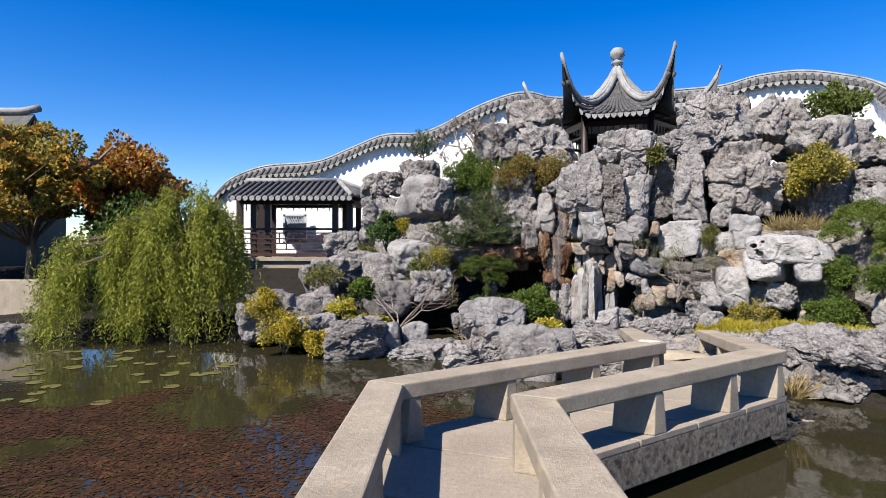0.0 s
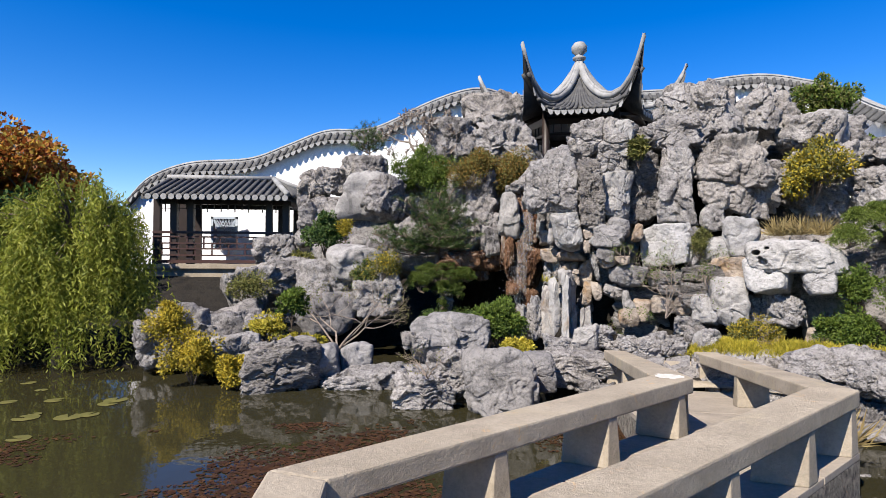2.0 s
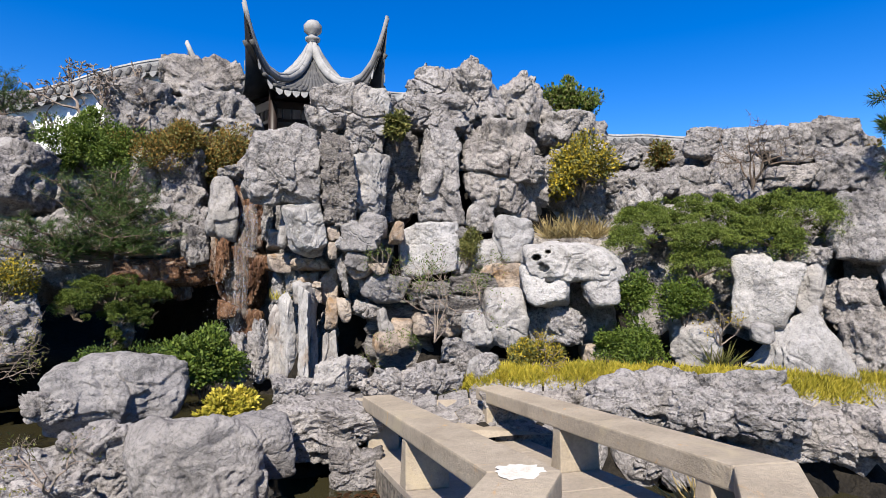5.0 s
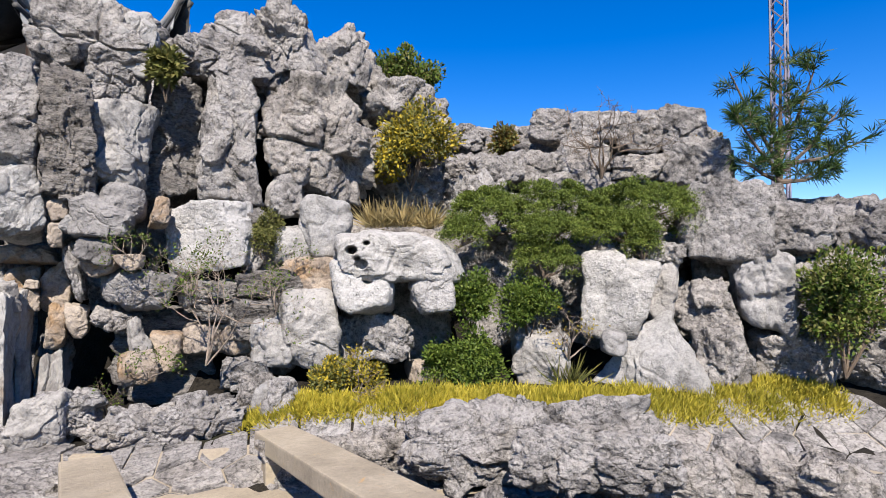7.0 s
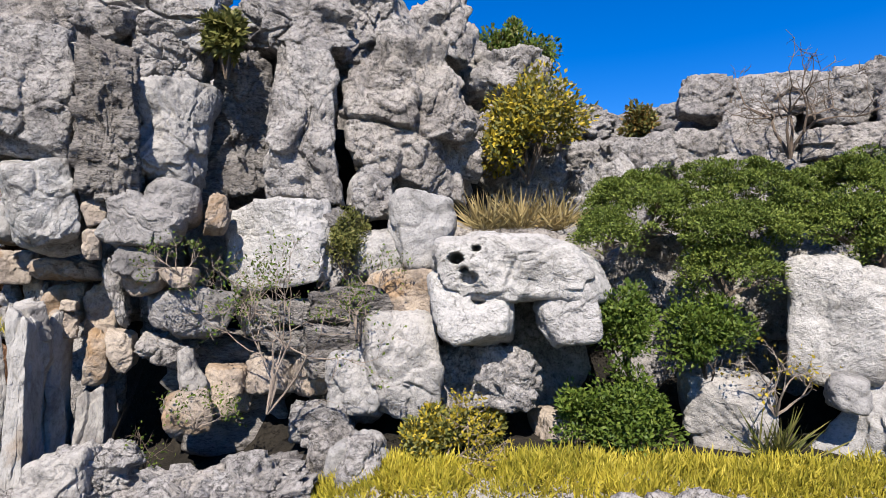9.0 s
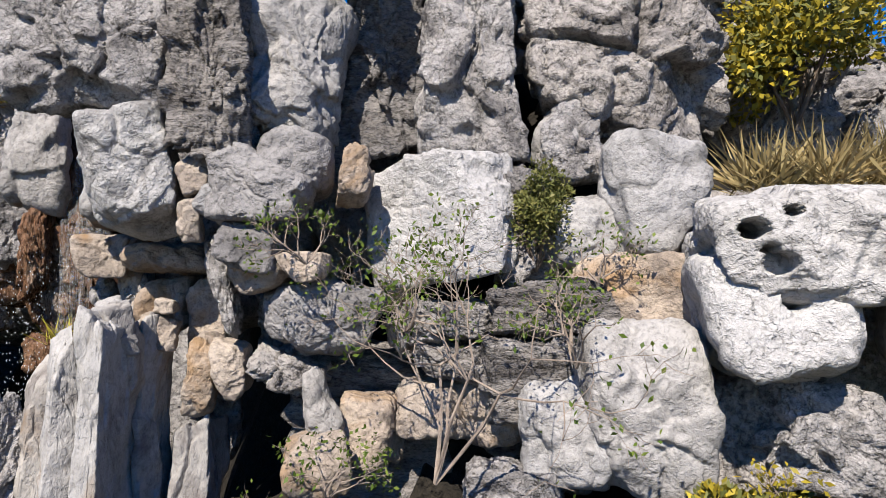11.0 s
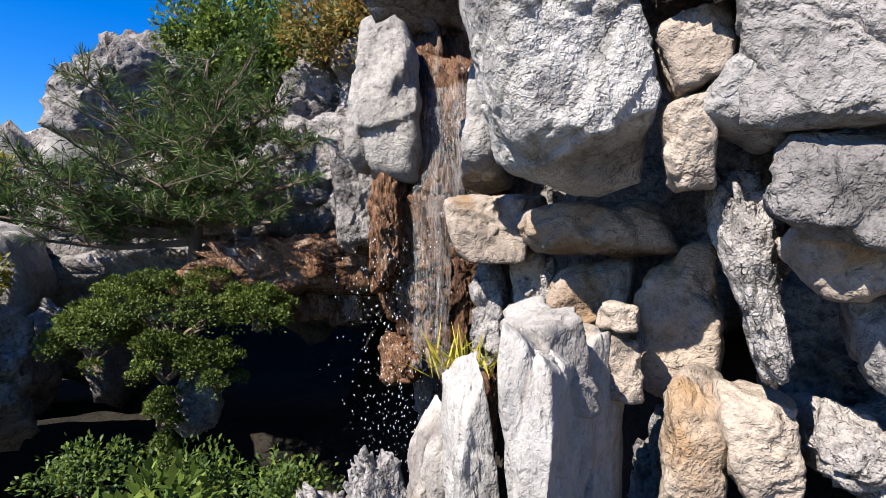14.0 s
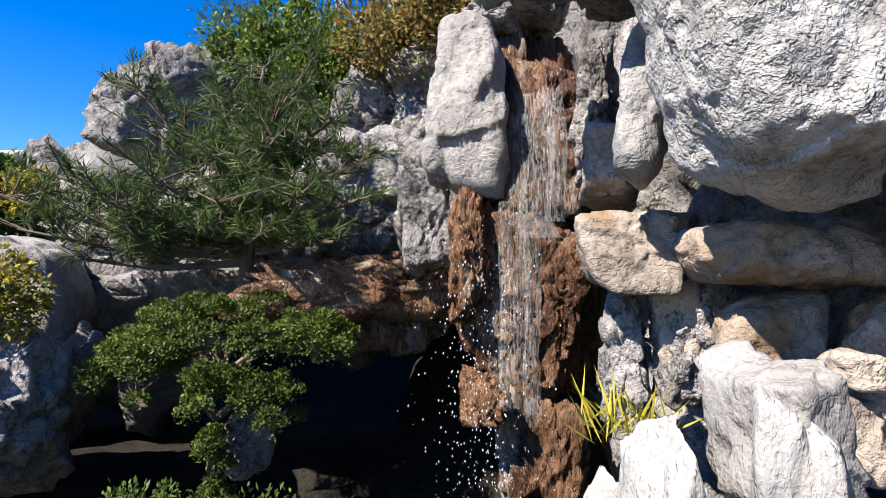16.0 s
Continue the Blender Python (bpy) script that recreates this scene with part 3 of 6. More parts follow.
def cushion(name, label, seed, x, y, z, rx, ry, rz, yaw, n, leaf=L_JUNI, size=0.036, clumps=110, clump=0.085, drape=0.35, into=None):
    """A spreading juniper: many flat sprays over a domed cushion with drooping rims."""
    rng = np.random.default_rng(seed)
    top = into or thing(name, label, "juniper", at=(x, y, z - rz))
    a = rng.uniform(0, math.tau, clumps)
    r = rng.uniform(0, 1, clumps) ** 0.5
    cz = rz * rng.uniform(0.12, 1.0, clumps) ** (0.25 + 0.75 * r) * (1 - r ** 3.5) ** 0.6 * (1 + 0.28 * fbm(np.stack([np.cos(a) * r * 3, np.sin(a) * r * 3, r * 0 + seed], 1), 2)) - drape * np.clip(r - 0.75, 0, 1) * rng.uniform(0, 4, clumps) * rz + rng.normal(size=clumps) * 0.08 * rz
    c = np.stack([r * np.cos(a) * rx, r * np.sin(a) * ry, cz], 1)
    pick = rng.integers(0, clumps, n)
    loc = rng.normal(size=(n, 3))
    loc /= np.linalg.norm(loc, axis=1)[:, None]
    loc[:, 2] = np.where(rng.uniform(size=n) < 0.75, np.abs(loc[:, 2]), loc[:, 2])
    loc *= rng.uniform(0.55, 1.0, n)[:, None] ** 0.4 * np.array([1, 1, 0.75]) * clump * rng.uniform(0.55, 1.45, clumps)[pick][:, None]
    pts = c[pick] + loc
    way = loc / clump * 0.6 + c[pick] / np.array([rx, ry, rz]) * 0.6 + np.array([0, 0, 0.35])
    ca, sa = math.cos(radians(yaw)), math.sin(radians(yaw))
    turn = np.array([[ca, -sa, 0], [sa, ca, 0], [0, 0, 1]])
    out = c[pick] / np.array([rx, ry, rz]) ** 2
    out /= np.linalg.norm(out, axis=1)[:, None] + 1e-9
    out = out + np.array([0, 0, 0.5]) + loc / clump * 0.35
    v, f = blades(pts, way + rng.normal(size=(n, 3)) * 0.7, size, size * 0.45, rng, 0.3, 0.2, out)
    foliage(top, "bough", v @ turn.T + np.array([x, y, z]), f, leaf)
    s = Shape()
    stems(s, rng, (x, y, z - 0.6 * rz), [tuple(q @ turn.T * 0.8 + np.array([x, y, z - 0.06])) for q in c[rng.permutation(clumps)[:5]]], 0.022)
    part("limb", s, BARKWOOD, top)
    return top


def grass(name, label, seed, outline, n, length, width, leaf, ground, kind="stuff", lean=0.7):
    """Blades over a band given by its two edges, each two points in plan."""
    rng = np.random.default_rng(seed)
    (a, b), (c, d) = outline
    u, w = rng.uniform(0, 1, n)[:, None], rng.uniform(0, 1, n)[:, None]
    p = (np.array(a) * (1 - u) + np.array(b) * u) * (1 - w) + (np.array(c) * (1 - u) + np.array(d) * u) * w
    p += rng.normal(size=p.shape) * 0.06
    zz = np.array([ground(*q) for q in p])[:, None] - 0.01
    lump = 0.06 * fbm(np.concatenate([p * 2.2, zz * 0], 1), 2)[:, None]
    pts = np.concatenate([p, zz + np.maximum(lump, -0.02)], 1)
    v, f = blades(pts, np.tile([0.0, -0.1, 1.0], (n, 1)), length, width, rng, lean)
    return tagged(new(name, leaf_mesh(name, v, f, leaf)), label, "grass", "", kind)


def tuft(seed, x, y, z, n, length, leaf, label, name="grass_tuft"):
    rng = np.random.default_rng(seed)
    top = thing(name, label, "grass", at=(x, y, z))
    p = np.array([x, y, z]) + rng.normal(size=(n, 3)) * np.array([0.06, 0.06, 0.0])
    way = rng.normal(size=(n, 3)) * np.array([0.7, 0.7, 0.2]) + np.array([0, 0, 0.9])
    v, f = blades(p, way, length, length * 0.05, rng, 0.2)
    foliage(top, "clump", v, f, leaf)
    return top


# ---- ground and water ----
SHORE = [(-60, 15), (-12, 13.6), (-5, 12.9), (-3.6, 12.6), (-1.5, 12.6), (0.6, 13.0), (1.8, 12.6), (2.05, 10.3), (2.5, 9.7), (3.6, 9.3), (4.7, 8.2), (5.6, 7.3), (7.5, 5.9), (10, 3.0), (60, -30)]


def shore(x):
    for (a, ya), (b, yb) in zip(SHORE, SHORE[1:]):
        if x <= b:
            return ya + (yb - ya) * (x - a) / (b - a)
    return SHORE[-1][1]


def smooth01(t):
    t = min(1, max(0, t))
    return t * t * (3 - 2 * t)


def ground(x, y):
    s = y - shore(x)
    z = -1.3 + 1.15 * smooth01((s + 0.5) / 0.7) + 0.12 * smooth01((s - 0.5) / 0.8)
    start, rise, run = (4.4, 3.0, 3.2)
    if x > 3.0:
        k = smooth01((x - 3.0) / 1.2)
        start, rise, run = 4.4 - 1.3 * k, 3.0 - 0.2 * k - 1.3 * smooth01((x - 6.0) / 1.5), 3.2 - 1.4 * k
    z += 0.32 * smooth01((x - 4.0) / 0.8) * smooth01((s - 0.9) / 1.3)
    left = smooth01((x + 4.5) / 3.5)
    z += rise * left * smooth01((s - start) / run)
    z += 0.9 * (1 - left) * smooth01((s - 4.0) / 3.0)
    z -= 1.7 * smooth01(2.2 - 1.6 * math.hypot((x - 0.7) / 2.3, (y - 12.9) / 1.9))
    if 10 < math.hypot(x - 6, y - 19.9):
        return z
    return z + 0.6 * smooth01(1 - math.hypot(x - 6, y - 19.9) / 4.5)


def build_ground():
    xs = [-1500, -300, -80, -40] + [-24 + 0.4 * i for i in range(121)] + [40, 80, 300, 1500]
    ys = [-1500, -300, -60, -20] + [-8 + 0.4 * i for i in range(96)] + [45, 80, 300, 1500]
    s = Shape()
    s.v = [(x, y, ground(x, y) + (0.05 * noise.noise(Vector((x, y, 0)) * 1.3) if abs(x) < 30 and abs(y) < 40 else 0)) for y in ys for x in xs]
    n = len(xs)
    s.f = [(j * n + i, j * n + i + 1, (j + 1) * n + i + 1, (j + 1) * n + i) for j in range(len(ys) - 1) for i in range(n - 1)]
    solo("ground", s, EARTH, "garden soil and rubble, darkened for shade, sloping up behind the rockery", "ground", "structure", smooth=True)
    s = Shape()
    s.add([(-60, -40, -0.5), (60, -40, -0.5), (60, 16, -0.5), (-60, 16, -0.5)], [(0, 1, 2, 3)])
    solo("water", s, WATER, "still dark brown pond water with reflections", "pond", "structure")


build_ground()


# ---- zigzag stone bridge ----
def prism(shape, foot, z0, z1):
    """An upright prism over plan corners; z0 and z1 are heights, or functions of x and y."""
    lo = [(x, y, z0(x, y) if callable(z0) else z0) for x, y in foot]
    hi = [(x, y, z1(x, y) if callable(z1) else z1) for x, y in foot]
    n = len(foot)
    shape.add(lo + hi, [tuple(range(n))[::-1], tuple(range(n, 2 * n))] + [(i, (i + 1) % n, n + (i + 1) % n, n + i) for i in range(n)])


def fall_off(x, y):
    """The last span falls gently to the shore."""
    return -0.29 * max(0.0, min(1.0, (y - 6.6) / 3.0))


def lerp2(a, b, t):
    return (a[0] + (b[0] - a[0]) * t, a[1] + (b[1] - a[1]) * t)


LEFT_OUT = [(-0.72, -3.0), (-0.60, 4.66), (2.25, 6.76), (3.00, 9.84)]
LEFT_IN = [(-0.42, -3.0), (-0.31, 4.52), (2.53, 6.55), (3.28, 9.76)]
RIGHT_IN = [(0.46, -3.0), (0.49, 4.22), (3.26, 6.16), (4.20, 9.60)]
RIGHT_OUT = [(0.76, -3.0), (0.80, 4.08), (3.58, 6.02), (4.48, 9.52)]


def build_bridge():
    top = thing("zigzag_bridge", "low zigzag stone bridge with worn pale granite rails", "bridge")
    for i in range(3):
        s = Shape()
        prism(s, [LEFT_OUT[i], RIGHT_OUT[i], RIGHT_OUT[i + 1], LEFT_OUT[i + 1]], lambda x, y: -0.36 + fall_off(x, y), lambda x, y: -0.055 + fall_off(x, y))
        part("span", s, ROUGHCONC, top, "rough lichen-spotted granite span", bevel=0.012)
        joints = (0.0, 0.28, 0.52, 0.76, 1.0) if i == 1 else ((0.0, 0.35, 0.7, 1.0) if i == 2 else (0.45, 0.6, 0.74, 0.87, 1.0))
        for a, b in zip(joints, joints[1:]):
            s = Shape()
            g = 0.003
            q = [lerp2(LEFT_OUT[i], LEFT_OUT[i + 1], a + g), lerp2(RIGHT_OUT[i], RIGHT_OUT[i + 1], a + g), lerp2(RIGHT_OUT[i], RIGHT_OUT[i + 1], b - g), lerp2(LEFT_OUT[i], LEFT_OUT[i + 1], b - g)]
            prism(s, q, lambda x, y: -0.054 + fall_off(x, y), lambda x, y: 0.0 + fall_off(x, y))
            part("paving_slab", s, DECK, top, bevel=0.006)
    for out, inn in ((LEFT_OUT, LEFT_IN), (RIGHT_OUT, RIGHT_IN)):
        for i in range(3):
            s = Shape()
            prism(s, [out[i], inn[i], inn[i + 1], out[i + 1]], lambda x, y: 0.345 + fall_off(x, y), lambda x, y: 0.475 + fall_off(x, y))
            part("rail", s, CONCRETE, top, bevel=0.014)
            stops = ((0.03, 0.36, 0.70, 0.965) if out is RIGHT_OUT else (0.035, 0.33, 0.66, 0.95)) if i == 1 else ((0.06, 0.5, 0.93) if i == 2 else (0.5, 0.66, 0.82, 0.975))
            ln = math.hypot(out[i + 1][0] - out[i][0], out[i + 1][1] - out[i][1])
            for t in stops:
                s = Shape()
                h, k = 0.055 / ln, 0.085 / ln
                lo = [lerp2(out[i], out[i + 1], t - k), lerp2(inn[i], inn[i + 1], t - k), lerp2(inn[i], inn[i + 1], t + k), lerp2(out[i], out[i + 1], t + k)]
                hi = [lerp2(out[i], out[i + 1], t - h), lerp2(inn[i], inn[i + 1], t - h), lerp2(inn[i], inn[i + 1], t + h), lerp2(out[i], out[i + 1], t + h)]
                cx, cy = [sum(p[j] for p in hi) / 4 for j in (0, 1)]
                hi = [lerp2(p, (cx, cy), 0.05) for p in hi]
                s.add([(*p, 0.0 + fall_off(*p)) for p in lo] + [(*p, 0.347 + fall_off(*p)) for p in hi], [(3, 2, 1, 0), (4, 5, 6, 7), (0, 1, 5, 4), (1, 2, 6, 5), (2, 3, 7, 6), (3, 0, 4, 7)])
                part("post", s, CONCRETE, top, bevel=0.01)

    s = Shape()
    rng = np.random.default_rng(12)
    ring = [(2.36 + 0.13 * math.cos(a) * r, 6.66 + 0.11 * math.sin(a) * r, 0.4765 + fall_off(2.36, 6.66)) for a, r in zip(np.linspace(0, math.tau, 28, endpoint=False), rng.uniform(0.75, 1.1, 28))]
    s.add(ring + [(2.36, 6.66, 0.4790 + fall_off(2.36, 6.66))], [(i, (i + 1) % 28, 28) for i in range(28)])
    part("lime_stain", s, LIME, top, "white lime stain on the rail's corner")


build_bridge()


# ---- dragon wall ----
WALL = [
    (-9.87, 25.00, 3.75),
    (-9.06, 24.80, 4.46),
    (-7.55, 24.60, 4.97),
    (-5.30, 24.20, 5.10),
    (-3.85, 24.00, 5.61),
    (-2.41, 23.70, 6.11),
    (-1.01, 23.50, 6.14),
    (-0.09, 23.30, 6.40),
    (1.26, 23.00, 7.05),
    (2.57, 22.70, 7.49),
    (3.46, 22.70, 7.58),
    (4.83, 22.90, 7.43),
    (9.39, 23.10, 7.80),
    (10.95, 22.60, 7.84),
    (11.95, 22.00, 8.03),
    (13.23, 21.30, 8.01),
    (14.41, 20.60, 7.63),
    (15.16, 20.00, 7.19),
    (15.11, 17.85, 5.92),
    (16.53, 17.17, 5.90),
    (18.00, 16.50, 5.85),
    (22.00, 14.00, 5.65),
]


def spline(points, step):
    pts = [Vector(p) for p in points]
    out = []
    for i in range(len(pts) - 1):
        p0, p1, p2, p3 = pts[max(i - 1, 0)], pts[i], pts[i + 1], pts[min(i + 2, len(pts) - 1)]
        n = max(2, int((p2 - p1).length / step * 4))
        for k in range(n):
            t = k / n
            out.append(0.5 * (2 * p1 + (p2 - p0) * t + (2 * p0 - 5 * p1 + 4 * p2 - p3) * t * t + (3 * p1 - p0 - 3 * p2 + p3) * t ** 3))
    out.append(pts[-1])
    even, acc = [out[0]], 0.0
    for a, b in zip(out, out[1:]):
        acc += (b - a).length
        if acc >= step:
            even.append(b)
            acc = 0.0
    return even


def build_wall():
    line = spline(WALL, 0.24)
    top = thing("wall_north", "undulating white garden wall with a grey tiled coping", "wall", "structure")
    body, coping, rolls, ridge = Shape(), Shape(), Shape(), Shape()
    sec = []
    for i, p in enumerate(line):
        d = line[min(i + 1, len(line) - 1)] - line[max(i - 1, 0)]
        n = Vector((d.y, -d.x, 0)).normalized()
        sec.append((p, n))
    m = len(sec)
    body.v = [tuple(q) for p, n in sec for q in ((p + n * 0.15).xy.to_3d() + Vector((0, 0, 0.2)), p + n * 0.15 - Vector((0, 0, 0.42)), p - n * 0.15 - Vector((0, 0, 0.42)), (p - n * 0.15).xy.to_3d() + Vector((0, 0, 0.2)))]
    body.f = [(4 * i + k, 4 * i + (k + 1) % 4, 4 * i + 4 + (k + 1) % 4, 4 * i + 4 + k) for i in range(m - 1) for k in range(4)]
    prof = ((0.42, -0.40), (0.40, -0.33), (0.12, -0.10), (-0.12, -0.10), (-0.40, -0.33), (-0.42, -0.40), (0.0, -0.43))
    c = len(prof)
    coping.v = [tuple(p + n * a + Vector((0, 0, b))) for p, n in sec for a, b in prof]
    coping.f = [(c * i + k, c * i + (k + 1) % c, c * i + c + (k + 1) % c, c * i + c + k) for i in range(m - 1) for k in range(c)]
    for p, n in sec:
        for s in (1, -1):
            rolls.tube([p + n * 0.10 * s + Vector((0, 0, -0.07)), p + n * 0.43 * s + Vector((0, 0, -0.335))], 0.062, 7)
    prof = ((0.10, -0.12), (0.11, -0.02), (0.07, 0.0), (0.07, 0.05), (0.09, 0.06), (0.06, 0.12), (-0.06, 0.12), (-0.09, 0.06), (-0.07, 0.05), (-0.07, 0.0), (-0.11, -0.02), (-0.10, -0.12))
    c = len(prof)
    ridge.v = [tuple(p + n * a + Vector((0, 0, b))) for p, n in sec for a, b in prof]
    ridge.f = [(c * i + k, c * i + (k + 1) % c, c * i + c + (k + 1) % c, c * i + c + k) for i in range(m - 1) for k in range(c)]
    drip = Shape()
    for i, (p, n) in enumerate(sec[:-1]):
        q = (p + sec[i + 1][0]) / 2
        t = (sec[i + 1][0] - p).normalized()
        a = q + n * 0.435 + Vector((0, 0, -0.37))
        drip.add([tuple(a + t * 0.10), tuple(a + t * 0.08 - Vector((0, 0, 0.09))), tuple(a - Vector((0, 0, 0.16))), tuple(a - t * 0.08 - Vector((0, 0, 0.09))), tuple(a - t * 0.10),
                  tuple(a + t * 0.10 - n * 0.02), tuple(a + t * 0.08 - n * 0.02 - Vector((0, 0, 0.09))), tuple(a - n * 0.02 - Vector((0, 0, 0.16))), tuple(a - t * 0.08 - n * 0.02 - Vector((0, 0, 0.09))), tuple(a - t * 0.10 - n * 0.02)],
                 [(0, 1, 2, 3, 4), (9, 8, 7, 6, 5), (0, 5, 6, 1), (1, 6, 7, 2), (2, 7, 8, 3), (3, 8, 9, 4), (4, 9, 5, 0)])
    part("render", body, WHITE, top)
    part("coping", coping, TILE, top)
    tagged(part("roll_tiles", rolls, TILE, top, smooth=True), kind="stuff")
    tagged(part("drip_tiles", drip, RIDGE, top, "pale scalloped drip tiles"), kind="stuff")
    part("ridge", ridge, RIDGE, top, "pale stepped ridge along the coping")


build_wall()


# ---- hexagonal hilltop pavilion ----
def ridge_height(v):
    """Height of a hip along its run from the apex (0) to the tip (1)."""
    return float(np.interp(v, (0, 0.06, 0.14, 0.25, 0.4, 0.55, 0.7, 0.82, 0.91, 0.97, 1.0), (7.75, 7.38, 7.0, 6.65, 6.34, 6.2, 6.24, 6.5, 6.88, 7.22, 7.45)))


def build_hex():
    cx, cy, R, turn = 6.0, 19.9, 3.25, radians(-107)
    top = thing("hilltop_pavilion", "hexagonal pavilion with steep upswept grey tiled roof and stone finial", "pavilion", at=(cx, cy, 3.2))
    roof, rolls, hips, drip = Shape(), Shape(), Shape(), Shape()
    corner = [turn + radians(30 + 60 * k) for k in range(6)]

    def skin(k, u, v):
        a, b = corner[k], corner[(k + 1) % 6]
        reach = 0.87 + 0.13 * abs(2 * u - 1) ** 6
        run = v * R * reach
        x = cx + run * (math.cos(a) * (1 - u) + math.cos(b) * u)
        y = cy + run * (math.sin(a) * (1 - u) + math.sin(b) * u)
        edge = abs(2 * u - 1)
        mid = float(np.interp(v, (0, 0.08, 0.25, 0.5, 0.75, 1.0), (7.7, 7.25, 6.65, 6.15, 5.85, 5.66)))
        z = mid + (ridge_height(v) - 0.06 - mid) * edge ** 8
        return Vector((x, y, z))

    nu, nv = 24, 18
    for k in range(6):
        roof.add([tuple(skin(k, i / nu, j / nv)) for j in range(nv + 1) for i in range(nu + 1)], [(j * (nu + 1) + i, j * (nu + 1) + i + 1, (j + 1) * (nu + 1) + i + 1, (j + 1) * (nu + 1) + i) for j in range(nv) for i in range(nu)])
        roof.add([tuple(skin(k, i / nu, j / nv) - Vector((0, 0, 0.10))) for j in range(nv + 1) for i in range(nu + 1)], [(j * (nu + 1) + i, (j + 1) * (nu + 1) + i, (j + 1) * (nu + 1) + i + 1, j * (nu + 1) + i + 1) for j in range(nv) for i in range(nu)])
        for i in range(15):
            u = (i + 0.5) / 15
            v0 = 0.12 + 0.8 * abs(2 * u - 1) ** 1.5 * 0.9
            rolls.tube([skin(k, 0.5 + (u - 0.5) * 1.0, v0 + (1.01 - v0) * t / 8) + Vector((0, 0, 0.03)) for t in range(9)], 0.055, 6)
            p = skin(k, (i + 0.0) / 15, 1.0) if i else None
            if p:
                t = (skin(k, (i + 0.5) / 15, 1.0) - skin(k, (i - 0.5) / 15, 1.0)).normalized()
                n = Vector((t.y, -t.x, 0)).normalized()
                a = p + n * 0.03
                drip.add([tuple(a + t * 0.09), tuple(a + t * 0.07 - Vector((0, 0, 0.09))), tuple(a - Vector((0, 0, 0.15))), tuple(a - t * 0.07 - Vector((0, 0, 0.09))), tuple(a - t * 0.09), tuple(a + t * 0.09 - n * 0.02), tuple(a + t * 0.07 - n * 0.02 - Vector((0, 0, 0.09))), tuple(a - n * 0.02 - Vector((0, 0, 0.15))), tuple(a - t * 0.07 - n * 0.02 - Vector((0, 0, 0.09))), tuple(a - t * 0.09 - n * 0.02)],
                         [(0, 1, 2, 3, 4), (9, 8, 7, 6, 5), (0, 5, 6, 1), (1, 6, 7, 2), (2, 7, 8, 3), (3, 8, 9, 4), (4, 9, 5, 0)])
    part("roof", roof, TILE, top, smooth=True)
    tagged(part("roll_tiles", rolls, TILE, top, smooth=True), kind="stuff")
    tagged(part("drip_tiles", drip, RIDGE, top, "pale scalloped drip tiles"), kind="stuff")
    for a in corner:
        s = Shape()
        pts = [Vector((cx + v * R * math.cos(a), cy + v * R * math.sin(a), ridge_height(v) + 0.05)) for v in [0.02 + 0.98 * i / 22 for i in range(23)]]
        s.tube(pts, [0.13 - 0.075 * i / 22 for i in range(23)], 8)
        s.tube([p + Vector((0, 0, 0.13 - 0.08 * i / 22)) for i, p in enumerate(pts)], [0.07 - 0.03 * i / 22 for i in range(23)], 6)
        part("hip_ridge", s, RIDGE, top, "pale curved hip ridge with a sharp upturned tip", smooth=True)
        s = Shape()
        r = 2.0
        s.tube([(cx + r * math.cos(a), cy + r * math.sin(a), 2.6), (cx + r * math.cos(a), cy + r * math.sin(a), 5.9)], 0.11, 12)
        part("column", s, TIMBER, top, smooth=True)
        b = a + radians(60)
        s = Shape()
        p, q = Vector((cx + r * math.cos(a), cy + r * math.sin(a), 0)), Vector((cx + r * math.cos(b), cy + r * math.sin(b), 0))
        s.tube([p + Vector((0, 0, 5.55)), q + Vector((0, 0, 5.55))], 0.13, 4)
        s.tube([p + Vector((0, 0, 5.15)), q + Vector((0, 0, 5.15))], 0.05, 4)
        for i in range(1, 9):
            w = p.lerp(q, i / 9)
            s.tube([w + Vector((0, 0, 5.15)), w + Vector((0, 0, 5.5))], 0.02, 4)
        part("fretwork_beam", s, TIMBER, top)
        s = Shape()
        s.tube([p + Vector((0, 0, 3.75)), q + Vector((0, 0, 3.75))], 0.06, 4)
        for i in range(0, 11):
            w = p.lerp(q, i / 10)
            s.tube([w + Vector((0, 0, 3.2)), w + Vector((0, 0, 3.75))], 0.022, 4)
        part("balustrade", s, TIMBER, top)
    s = Shape()
    s.lathe([(0.0, 5.62), (2.3, 5.62), (2.3, 5.72), (0.0, 5.8)], (cx, cy, 0), 6)
    part("ceiling", s, TIMBER, top)
    s = Shape()
    s.lathe([(0.0, 2.4), (2.4, 2.4), (2.4, 3.2), (0.0, 3.2)], (cx, cy, 0), 6)
    part("floor", s, CONCRETE, top)
    s = Shape()
    s.lathe([(0.20, -0.15), (0.17, 0.0), (0.10, 0.06), (0.09, 0.14), (0.20, 0.20), (0.21, 0.27), (0.12, 0.31), (0.13, 0.36), (0.24, 0.46), (0.25, 0.62), (0.16, 0.74), (0.0, 0.78)], (cx, cy, 7.68), 24)
    part("finial", s, RIDGE, top, "pale carved stone finial knob", smooth=True)


build_hex()


